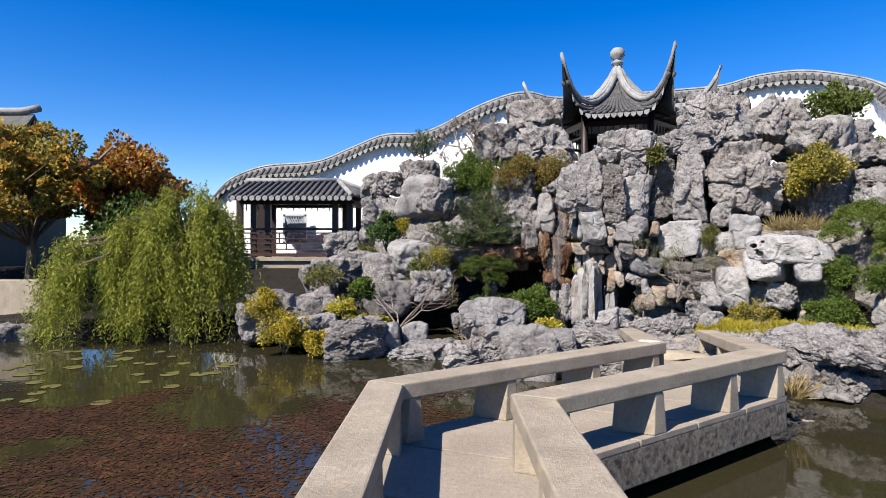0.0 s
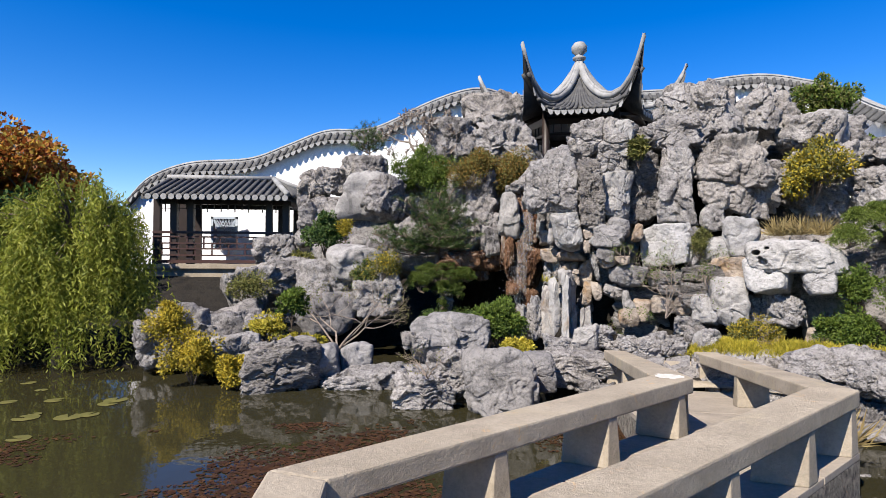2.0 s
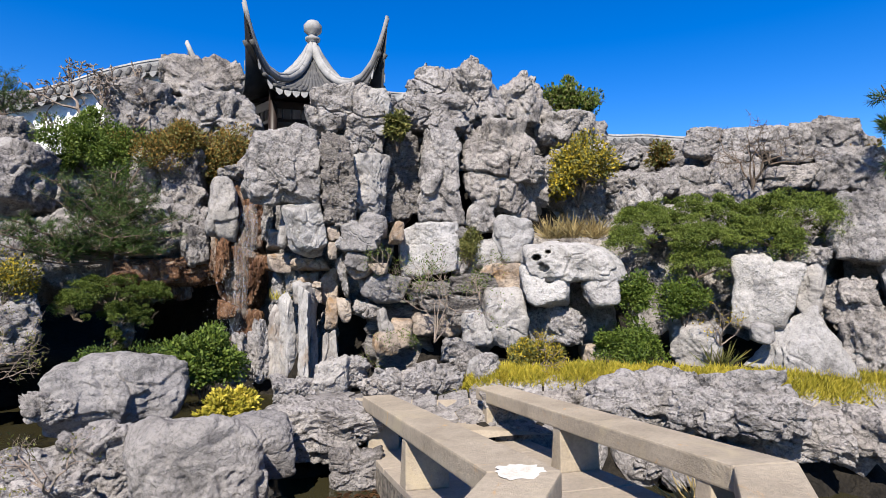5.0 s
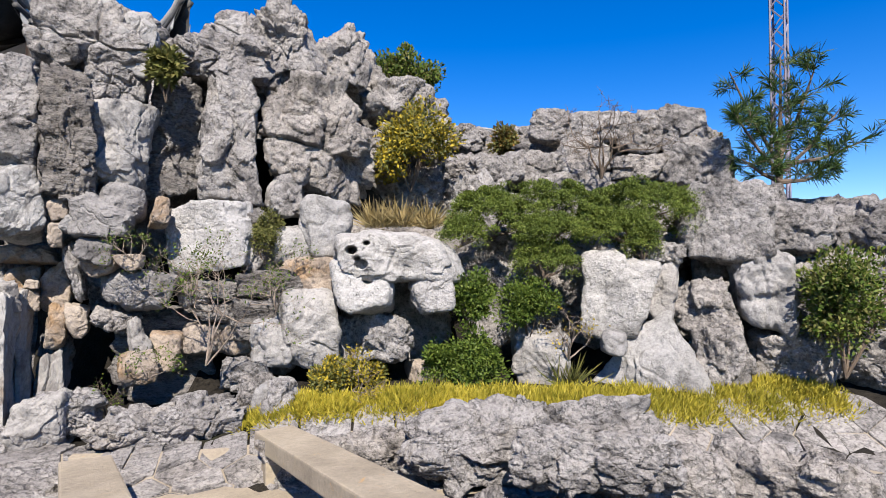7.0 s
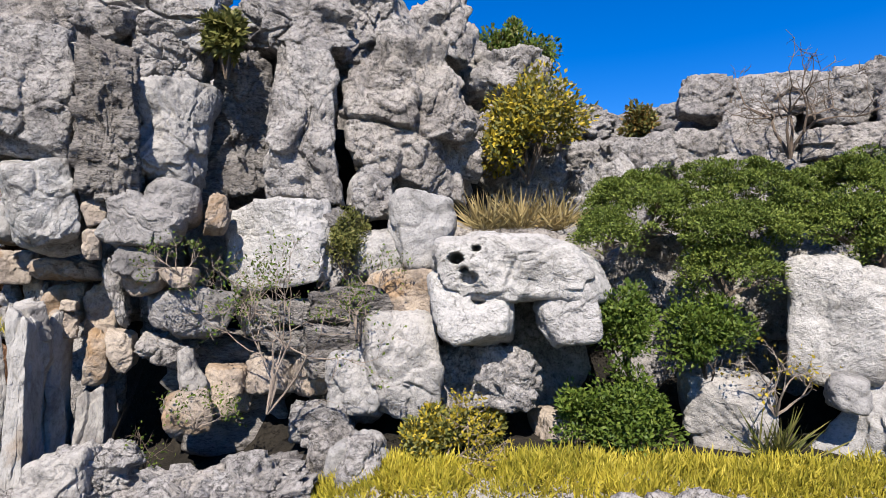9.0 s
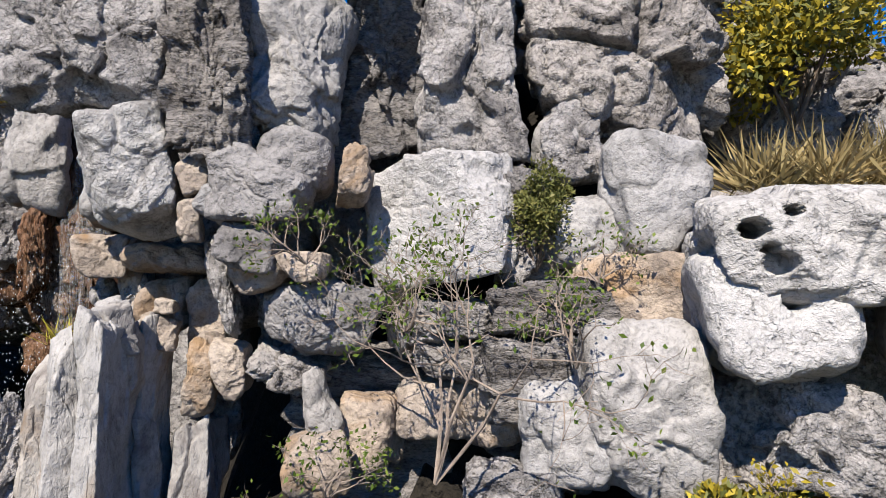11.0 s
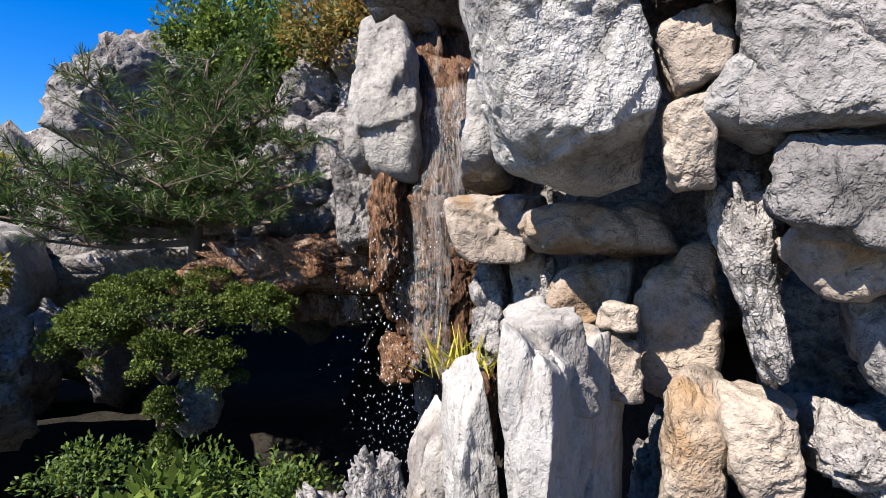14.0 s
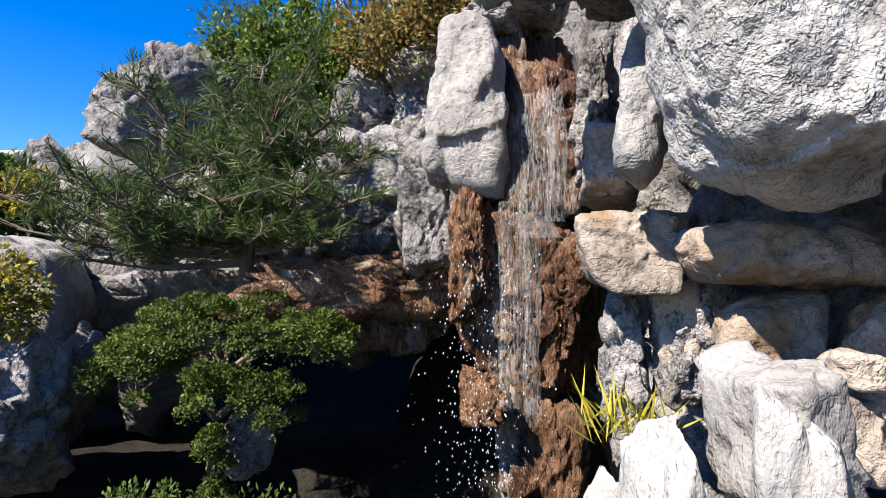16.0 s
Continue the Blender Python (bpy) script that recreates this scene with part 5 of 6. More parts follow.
rock("crag", 4.67, 9.04, -0.00, 1.31, 0.38, 0.44, -37)
rock("crag", 6.28, 6.51, 0.05, 1.05, 0.34, 0.47, -80)
rock("crag", 7.42, 11.38, 2.70, 1.28, 1.15, 1.64, -43)
rock("crag", 7.76, 10.50, 2.09, 1.13, 0.86, 1.20, -51)
rock("crag", 7.68, 9.61, 1.29, 1.77, 0.79, 1.18, -57)
rock("crag", 6.13, 10.52, 0.52, 0.98, 0.64, 1.20, -40)
rock("crag", 6.30, 13.54, 4.70, 1.45, 1.05, 1.12, -32, taper=0.35)
rock("crag", 6.75, 11.34, 2.79, 0.73, 0.66, 0.91, -39)
rock("crag", 8.24, 11.14, 2.84, 0.95, 0.65, 0.56, -49)
rock("crag", 8.30, 9.94, 2.03, 1.99, 0.80, 0.93, -58)
rock("crag", 8.90, 8.67, 1.90, 1.71, 0.78, 0.91, -70)
rock("cream", 5.36, 10.52, 1.31, 0.75, 0.30, 0.42, -50)
rock("crag", 4.96, 11.02, 1.70, 0.31, 0.27, 0.65, -36)
rock("crag", 9.61, 9.48, 3.17, 2.88, 0.37, 0.62, -64)
rock("crag", 9.88, 11.28, 3.36, 2.44, 0.73, 1.00, -54)
rock("crag", 8.33, 12.35, 3.76, 1.46, 0.80, 0.96, -43)
rock("crag", 8.68, 9.47, 2.43, 1.31, 0.52, 0.59, -63)
rock("crag", 7.31, 13.11, 3.95, 2.34, 1.13, 1.30, -33)

rock("crag", 9.46, 8.74, 1.88, 1.63, 0.70, 1.24, -69)
rock("crag", 9.71, 7.68, 1.85, 0.90, 0.60, 1.14, -78)
rock("crag", 10.78, 7.15, 1.83, 1.27, 0.80, 1.11, -83)
rock("crag", 8.11, 9.71, 1.17, 1.49, 0.60, 1.36, -57)

rock("crag", 4.00, 12.04, 1.16, 0.54, 0.40, 0.46, -28)
rock("crag", 4.09, 11.95, 0.85, 0.61, 0.40, 0.21, -31, roll=10)
rock("crag", 3.52, 12.02, 2.30, 0.40, 0.40, 0.34, -17)
rock("crag", 3.70, 11.79, 1.56, 0.23, 0.30, 0.34, -24)
rock("cream", 2.90, 12.37, 1.54, 0.32, 0.30, 0.26, -1)
rock("crag", 3.56, 12.28, 0.53, 0.31, 0.30, 0.67, -16)

rock("crag", 10.33, 9.24, 2.47, 2.12, 0.60, 1.02, -64)
rock("crag", 9.11, 10.36, 2.53, 1.92, 0.60, 0.73, -56)

# inner mass behind the face
rock("crag", 4.00, 14.02, 1.50, 1.90, 1.40, 3.20, -10, inner=True)
rock("crag", 5.00, 12.62, 1.30, 1.80, 1.30, 3.60, -25, inner=True)
rock("crag", 6.00, 12.12, 1.40, 1.80, 1.30, 3.40, -35, inner=True)
rock("crag", 6.80, 10.82, 0.90, 1.60, 1.20, 2.20, -40, inner=True)
rock("crag", 7.70, 9.72, 0.80, 1.60, 1.10, 2.00, -45, inner=True)
rock("crag", 8.60, 8.72, 1.00, 1.70, 1.10, 2.20, -50, inner=True)
rock("crag", 9.30, 7.42, 1.00, 1.80, 1.10, 2.60, -60, inner=True)
rock("crag", 3.30, 14.50, 2.40, 1.20, 1.00, 2.40, 0, inner=True)
rock("crag", 1.00, 16.62, 2.00, 2.40, 1.40, 2.80, 5, inner=True)
rock("crag", -0.80, 16.22, 1.40, 2.20, 1.40, 2.80, 5, inner=True)
rock("crag", 2.30, 16.42, 2.20, 1.80, 1.40, 3.00, -5, inner=True)
rock("crag", 4.10, 14.42, 2.90, 2.00, 1.60, 2.00, -10, inner=True)
rock("crag", 5.60, 13.62, 3.20, 2.20, 1.40, 1.80, -20, inner=True)
rock("crag", 7.00, 11.72, 1.20, 1.90, 1.20, 2.50, -30, inner=True)
rock("crag", 8.00, 10.92, 1.10, 1.90, 1.20, 2.40, -38, inner=True)
rock("crag", 9.30, 10.12, 0.90, 2.20, 1.20, 2.60, -45, inner=True)
rock("crag", 6.40, 10.42, 0.90, 1.20, 0.90, 1.70, -38, inner=True)
rock("crag", 10.30, 8.72, 0.90, 2.20, 1.20, 2.60, -55, inner=True)
rock("block", 3.80, 12.82, 1.75, 1.00, 0.70, 1.50, -5, inner=True)
rock("crag", -2.30, 15.82, 0.60, 2.20, 1.40, 1.70, 8, inner=True)
rock("crag", -3.10, 13.82, 0.00, 1.80, 1.40, 1.20, 12, inner=True)
rock("layered", 4.40, 11.72, 0.50, 1.00, 0.70, 1.10, -20, inner=True)
rock("layered", 5.40, 11.12, 0.90, 1.10, 0.70, 1.30, -30, inner=True)
rock("wet", 1.70, 14.70, 1.45, 1.70, 1.70, 0.55, 5, inner=True)
rock("crag", 0.30, 15.12, 1.30, 2.00, 1.80, 0.70, 5, inner=True)

# pierced stone with round holes, two feet below a broad slab
def pierced_stone(x, y, z, w, d, h, yaw):
    pieces = []
    for seed, cx, cz, pw, pd, ph, pits in (
            (301, 0.0, 0.17, 1.0, 1.0, 0.66, ((-0.33, 0.05, 0.038), (-0.225, 0.10, 0.02), (-0.26, -0.05, 0.042), (-0.37, -0.16, 0.06), (-0.29, -0.01, 0.02))),
            (302, -0.26, -0.14, 0.48, 1.0, 0.72, ((0.04, 0.04, 0.035),)),
            (303, 0.25, -0.12, 0.36, 0.95, 0.70, ())):
        q, faces = stone_points("pierced", w * pw, d * pd, h * ph, seed, 6 if seed == 301 else 5)
        for px, pz, r in pits:
            dist = np.hypot(q[:, 0] - px * w, (q[:, 2] - pz * w) * 1.2)
            q[:, 1] += np.where(q[:, 1] < 0.1 * d, 0.45 * d * np.clip((r * w - dist) / (0.3 * r * w), 0, 1), 0)
        pieces.append((q + np.array([cx * w, (1 - pd) * 0.3 * d, cz * h]), faces))
    top = thing("pierced_rock", "large pale overhanging stone pierced by round holes", "rock", "", "rockery stones", (x, y, z))
    for name, (q, faces) in zip(("slab", "foot", "foot"), pieces):
        ob = new(name, stone_mesh(q, faces, CHALK))
        ob.parent = top
    top.rotation_euler = (0, 0, radians(yaw))


pierced_stone(5.84, 9.80, 1.37, 1.34, 0.74, 0.86, -42)

# ---- plants on the rockery ----
shrub("leafy_shrub", "bright green leafy shrub against the rocks", 5, 6.38, 9.26, 1.11, 0.22, 0.21, 0.26, L_GREEN, 2210, 0.034, clump=0.12)
shrub("leafy_shrub", "bright green leafy shrub against the rocks", 105, 6.82, 8.93, 1.02, 0.33, 0.24, 0.26, L_GREEN, 2550, 0.034, clump=0.14)
shrub("leafy_shrub", "bright green leafy shrub at the grass edge", 106, 6.31, 9.20, 0.48, 0.25, 0.24, 0.32, L_GREEN, 2550, 0.034, clump=0.14)
shrub("leafy_shrub", "bright green leafy shrub at the grass edge", 107, 6.11, 9.52, 0.50, 0.17, 0.16, 0.22, L_GREEN, 1020, 0.034, clump=0.09)
shrub("yellow_shrub", "upright shrub turning yellow", 6, 6.83, 10.67, 2.93, 0.42, 0.40, 0.47, L_YELLOW, 2800, 0.055, clump=0.23, second=L_OLIVE)
shrub("green_shrub", "loose green shrub on the crest", 7, 8.72, 12.56, 4.63, 0.63, 0.40, 0.42, L_GREEN, 2600, 0.07, clump=0.23, second=L_OLIVE)
shrub("round_bush", "small round olive bush with pale flowers", 8, 5.00, 10.89, 1.75, 0.16, 0.15, 0.21, L_OLIVE, 2200, 0.025, clump=0.09)
shrub("low_shrub", "low yellow-green shrub at the foot of the rocks", 9, 5.27, 9.91, 0.39, 0.44, 0.16, 0.17, L_OLIVE, 3000, 0.04, clump=0.10, second=L_YELLOW)
shrub("heath_bush", "green and orange heath mound on the ledge", 10, 0.84, 15.77, 3.40, 0.91, 0.56, 0.58, L_GREEN, 8000, 0.05, clump=0.32)
shrub("orange_heath_bush", "orange-brown heath mound on the ledge", 11, 2.25, 15.46, 3.39, 1.07, 0.58, 0.61, L_ORANGE, 13000, 0.05, clump=0.34, second=L_OLIVE)
shrub("dark_juniper", "dark upright juniper beside the rocks", 12, -1.47, 14.95, 2.03, 0.35, 0.33, 0.46, L_DARK, 2600, 0.07, clump=0.19)
shrub("yellow_bush", "yellow-green bush on the rock", 13, -0.16, 13.35, 1.34, 0.28, 0.26, 0.28, L_OLIVE, 1400, 0.04, clump=0.13, second=L_YELLOW)
shrub("yellow_sprig", "yellow-leaved sprig between rocks", 14, -1.00, 14.72, 2.08, 0.16, 0.15, 0.19, L_YELLOW, 500, 0.05, clump=0.09)
shrub("bright_shrub", "bright green upright shrub by the rocks", 15, -1.75, 12.33, 0.63, 0.20, 0.19, 0.29, L_GREEN, 1600, 0.06, clump=0.11)
shrub("waterfall_shrub", "green leafy shrub beside the fall", 16, 1.80, 11.56, 0.38, 0.39, 0.31, 0.33, L_GREEN, 3200, 0.05, clump=0.18)
shrub("shore_yellow_bush", "yellow-leaved bush overhanging the pond rocks", 17, -3.48, 11.40, 0.40, 0.29, 0.27, 0.28, L_YELLOW, 2200, 0.045, clump=0.16)
shrub("shore_yellow_bush", "yellow-leaved bush trailing to the pond", 117, -3.05, 11.14, -0.10, 0.35, 0.33, 0.35, L_YELLOW, 3000, 0.045, clump=0.19)
shrub("shore_yellow_bush", "yellow-leaved bush trailing to the pond", 118, -2.27, 10.79, -0.27, 0.28, 0.21, 0.22, L_YELLOW, 2000, 0.045, clump=0.12)
shrub("shore_yellow_bush", "yellow-leaved bush among shore rocks", 119, -2.07, 11.99, 0.25, 0.30, 0.18, 0.18, L_LIME, 1500, 0.045, clump=0.10)
shrub("rust_shrub", "olive and rust shrub behind the stones", 18, 9.95, 8.34, 2.96, 0.32, 0.23, 0.24, L_OLIVE, 1700, 0.06, clump=0.13, second=L_ORANGE)
shrub("side_shrub", "tall green leafy shrub at the end of the rocks", 19, 8.41, 6.51, 1.08, 0.41, 0.38, 0.55, L_GREEN, 3000, 0.045, clump=0.22, second=L_OLIVE)
shrub("basin_shrub", "small-leaved green shrub rising from the shaded basin", 501, 0.81, 13.23, 0.27, 0.30, 0.24, 0.26, L_DARK, 600, 0.032, clump=0.13, second=L_GREEN)
shrub("basin_shrub", "small-leaved green shrub rising from the shaded basin", 502, 1.47, 13.06, 0.28, 0.28, 0.22, 0.24, L_DARK, 600, 0.032, clump=0.13, second=L_GREEN)
shrub("basin_shrub", "small-leaved green shrub rising from the shaded basin", 503, 1.95, 12.94, 0.31, 0.17, 0.14, 0.14, L_DARK, 600, 0.032, clump=0.13, second=L_GREEN)
shrub("yellow_back_shrub", "yellow-green shrub behind the pine", 21, -2.11, 16.36, 1.27, 0.28, 0.26, 0.51, L_OLIVE, 1800, 0.05, clump=0.15)
shrub("wall_shrub", "small bright green bush below the wall", 22, 9.30, 12.30, 3.70, 0.26, 0.14, 0.15, L_GREEN, 900, 0.06, clump=0.08)
shrub("crest_shrub", "olive shrub on the crest below the wall", 23, 9.25, 10.99, 3.39, 0.32, 0.20, 0.21, L_OLIVE, 1400, 0.06, clump=0.11, second=L_ORANGE)
shrub("ledge_grass_bush", "yellow-green moss hummock on the shore rocks", 26, 1.86, 10.50, 0.09, 0.26, 0.11, 0.12, L_LIME, 1500, 0.05, clump=0.07)
shrub("foot_moss", "yellow-green moss hummock between stones", 27, -1.44, 11.49, 0.14, 0.35, 0.07, 0.08, L_LIME, 1200, 0.05, clump=0.04)
shrub("grey_shrub", "grey-green twiggy shrub on the rocks", 28, -2.97, 14.43, 0.80, 0.38, 0.31, 0.33, L_OLIVE, 1200, 0.05, clump=0.18)
shrub("column_tuft", "wispy olive tuft between the upper stones", 31, 4.19, 11.37, 3.34, 0.11, 0.10, 0.22, L_OLIVE, 900, 0.07, clump=0.06)
JUNIPER = cushion("spreading_juniper", "dense green spreading juniper draped over the rocks", 370, 6.91, 9.47, 1.96, 0.46, 0.38, 0.31, -54, 20187, size=0.026, clumps=130, clump=0.075, drape=0.7)
cushion("spreading_juniper", "dense green spreading juniper draped over the rocks", 371, 7.38, 8.98, 1.98, 0.57, 0.41, 0.34, -61, 24437, size=0.026, clumps=130, clump=0.075, drape=0.7, into=JUNIPER)
cushion("spreading_juniper", "dense green spreading juniper draped over the rocks", 372, 8.00, 8.33, 1.99, 0.63, 0.42, 0.34, -70, 26562, size=0.026, clumps=130, clump=0.075, drape=0.7, into=JUNIPER)
cushion("spreading_juniper", "dense green spreading juniper draped over the rocks", 373, 7.01, 8.80, 1.77, 0.38, 0.21, 0.17, -61, 15937, size=0.026, clumps=130, clump=0.075, drape=0.7, into=JUNIPER)
cushion("spreading_juniper", "dense green spreading juniper draped over the rocks", 374, 7.55, 8.26, 1.80, 0.34, 0.21, 0.17, -69, 14875, size=0.026, clumps=130, clump=0.075, drape=0.7, into=JUNIPER)
cushion("spreading_juniper", "dense green spreading juniper draped over the rocks", 376, 7.61, 8.09, 1.63, 0.13, 0.20, 0.19, -71, 4675, size=0.026, clumps=130, clump=0.075, drape=0.7, into=JUNIPER)
cushion("spreading_juniper", "dense green spreading juniper draped over the rocks", 377, 6.44, 9.48, 1.76, 0.20, 0.20, 0.16, -50, 6375, size=0.026, clumps=130, clump=0.075, drape=0.7, into=JUNIPER)
cushion("spreading_juniper", "dense green spreading juniper draped over the rocks", 378, 8.32, 7.88, 1.96, 0.16, 0.20, 0.31, -75, 7437, size=0.026, clumps=130, clump=0.075, drape=0.7, into=JUNIPER)
CASCADE = cushion("cascade_juniper", "mossy green juniper cascading over the dark basin", 350, 0.99, 13.78, 1.08, 0.62, 0.40, 0.26, 15, 22000, leaf=L_MOSS, size=0.024, clumps=150, clump=0.062, drape=0.6)
cushion("cascade_juniper", "mossy green juniper cascading over the dark basin", 351, 0.57, 13.61, 0.93, 0.26, 0.24, 0.20, 15, 8400, leaf=L_MOSS, size=0.024, clumps=40, clump=0.075, drape=0.8, into=CASCADE)
cushion("cascade_juniper", "mossy green juniper cascading over the dark basin", 352, 1.04, 13.55, 0.82, 0.26, 0.22, 0.16, 15, 7000, leaf=L_MOSS, size=0.024, clumps=32, clump=0.070, drape=0.9, into=CASCADE)
cushion("cascade_juniper", "mossy green juniper cascading over the dark basin", 353, 1.35, 13.57, 0.76, 0.14, 0.16, 0.14, 15, 3500, leaf=L_MOSS, size=0.024, clumps=18, clump=0.060, drape=0.8, into=CASCADE)
cushion("cascade_juniper", "mossy green juniper cascading over the dark basin", 354, 1.51, 13.76, 1.09, 0.22, 0.20, 0.14, 15, 4900, leaf=L_MOSS, size=0.024, clumps=28, clump=0.070, drape=0.6, into=CASCADE)
cushion("cascade_juniper", "mossy green juniper cascading over the dark basin", 355, 1.04, 13.52, 0.53, 0.07, 0.12, 0.14, 15, 2100, leaf=L_MOSS, size=0.024, clumps=14, clump=0.050, drape=0.8, into=CASCADE)
cushion("cascade_juniper", "mossy green juniper cascading over the dark basin", 356, 1.07, 13.50, 0.26, 0.08, 0.12, 0.14, 15, 2100, leaf=L_MOSS, size=0.024, clumps=14, clump=0.050, drape=0.8, into=CASCADE)
shrub("undergrowth", "dark leafy undergrowth in the shaded basin", 402, -0.47, 13.82, 1.03, 0.27, 0.26, 0.36, L_OLIVE, 3500, 0.05, clump=0.15, second=L_DARK)
cushion("spreading_juniper", "dense green spreading juniper draped over the rocks", 375, 6.99, 8.85, 1.47, 0.32, 0.28, 0.23, -60, 8750, size=0.026, clumps=130, clump=0.075, drape=0.7, into=JUNIPER)

# ---- pines, twigs and grasses ----
pine("black_pine", "dark green black pine leaning over the basin", 41, (0.96, 14.06, 1.42), [(0.25, (-1.35, -0.37, 0.54)), (0.30, (-1.12, -0.26, 0.69)), (0.20, (-1.14, -0.44, 0.32)), (0.30, (-0.67, -0.42, 0.49)), (0.15, (-0.87, -0.32, 0.16)), (0.40, (-0.38, -0.41, 0.62)), (0.60, (-0.66, -0.17, 1.25)), (0.60, (-0.34, -0.23, 1.01)), (0.70, (-0.23, 0.06, 1.32)), (0.80, (0.07, 0.07, 1.44)), (0.85, (0.37, 0.19, 1.55)), (0.70, (0.59, 0.02, 1.11)), (0.50, (0.83, -0.04, 0.83)), (0.40, (0.76, -0.23, 0.51)), (0.70, (0.29, -0.28, 0.88)), (0.50, (0.09, -0.39, 0.76)), (0.45, (0.47, -0.35, 0.53)), (0.30, (0.65, -0.32, 0.26)), (0.30, (-0.15, -0.43, 0.32)), (0.50, (-0.61, 0.05, 0.98)), (0.80, (0.29, -0.10, 1.18)), (0.30, (-1.15, -0.15, 0.49)), (0.40, (0.03, -0.48, 0.48)), (0.60, (0.38, 0.12, 0.87)), (0.20, (-0.63, -0.31, 0.33)), (0.30, (0.26, -0.45, 0.28))], 26, 0.085, L_DARK, 44, 0.05, 0.075, candles=True)
pine("crest_pine", "small dark pine on the crest below the wall", 42, (-0.62, 17.60, 4.10), [(0.2, (-0.36, 0, 0.72)), (0.3, (0.34, 0, 0.66)), (0.4, (0.0, 0.1, 0.98)), (0.3, (-0.16, -0.2, 0.85)), (0.3, (0.2, 0.2, 0.88)), (0.2, (-0.42, 0.1, 0.45)), (0.2, (0.40, 0.1, 0.45))], 16, 0.09, L_DARK, 34, 0.03, 0.09)
pine("open_pine", "open-branched pine with brown candles behind the stones", 43, (9.81, 7.33, 2.29), [(0.3, (-0.75, 0.3, 0.95)), (0.4, (-0.55, 0.4, 1.5)), (0.5, (0.1, 0.0, 1.75)), (0.5, (0.45, -0.3, 1.65)), (0.4, (0.95, -0.7, 0.75)), (0.3, (0.75, -0.5, 1.15)), (0.2, (-0.45, 0.3, 0.45)), (0.2, (0.6, -0.4, 0.35)), (0.4, (0.0, 0.1, 1.2))], 13, 0.15, L_DARK, 60, 0.05, 0.08)
twiggy("bare_tree", "bare reddish twiggy tree below the wall", 44, 0.91, 18.48, 4.30, 1.6, 1.4, None, 0, 0.03, 7, TWIG, 0.06, "tree", 0.014)
twiggy("bare_shrub", "bare grey twigs among the stacked stones", 45, 8.52, 9.01, 2.60, 0.95, 0.5, None, 0, 0.03, 5, BARKWOOD, 0.018, "shrub", 0.003)
twiggy("face_shrub", "sparse branching shrub with small green leaves", 46, 4.26, 10.54, 0.61, 1.15, 0.75, L_GREEN, 520, 0.032, 5, TWIG, 0.010)
twiggy("face_shrub", "sparse twiggy shrub climbing the pale stone", 47, 4.21, 10.75, 1.21, 0.55, 0.7, L_GREEN, 330, 0.03, 4, TWIG, 0.008)
twiggy("face_shrub", "sparse green sprig on the rock face", 48, 4.85, 10.38, 1.06, 0.45, 0.9, L_GREEN, 260, 0.03, 4, TWIG, 0.008)
twiggy("grey_twig_shrub", "grey leafless shrub over the shore rocks", 49, -0.90, 11.76, -0.04, 1.5, 0.8, L_OLIVE, 700, 0.035, 5, TWIG, 0.02)
twiggy("low_twigs", "yellow-green twiggy shrub in the grass", 50, 5.13, 9.85, 0.22, 0.55, 1.0, L_YELLOW, 420, 0.035, 4, TWIG, 0.012)
twiggy("shore_twigs", "bare twigs leaning over the shore stones", 51, 0.46, 9.20, 0.00, 0.5, 0.9, L_OLIVE, 120, 0.03, 4, TWIG, 0.01)
twiggy("flower_sprig", "yellow-flowered sprig beside the cave mouth", 52, 6.90, 8.52, 0.60, 0.5, 0.9, L_YELLOW, 120, 0.04, 4, TWIG, 0.01)
twiggy("crevice_sprig", "small green sprig growing from a crevice", 53, 3.82, 11.01, 1.51, 0.32, 1.3, L_GREEN, 170, 0.03, 4, TWIG, 0.006)
twiggy("cave_sprig", "small green plant beside the cave mouth", 54, 3.90, 10.88, 0.49, 0.35, 1.2, L_GREEN, 260, 0.03, 4, TWIG, 0.006)
twiggy("cave_sprig", "thin dark trailing stems beside the cave mouth", 55, 3.65, 11.09, 0.19, 0.4, 0.8, L_GREEN, 60, 0.03, 3, BARKWOOD, 0.005)
twiggy("face_shrub", "sparse green sprig below the round bush", 56, 5.07, 10.49, 1.43, 0.3, 1.2, L_GREEN, 150, 0.03, 4, TWIG, 0.006)
tuft(61, 5.97, 10.30, 1.84, 190, 0.32, L_STRAW, "straw-coloured grass tuft above the pierced stone")
tuft(62, 6.16, 10.11, 1.85, 190, 0.32, L_STRAW, "straw-coloured grass tuft above the pierced stone")
tuft(63, 6.41, 9.97, 1.85, 190, 0.32, L_STRAW, "straw-coloured grass tuft above the pierced stone")
tuft(64, 6.91, 8.53, 0.29, 110, 0.3, L_OLIVE, "long green grass tuft between boulders")
tuft(65, 2.80, 11.98, 1.05, 60, 0.16, L_LIME, "yellow-green fern on the wet rock", "fern")
tuft(66, 4.15, 6.90, -0.25, 160, 0.35, L_STRAW, "dry brown grass beside the bridge")
grass("grass_strip", "bright yellow-green grass along the foot of the rocks", 71, (((4.35, 10.35), (8.8, 6.85)), ((4.55, 9.95), (8.35, 6.45))), 46000, 0.11, 0.012, L_LIME, ground, lean=1.1)

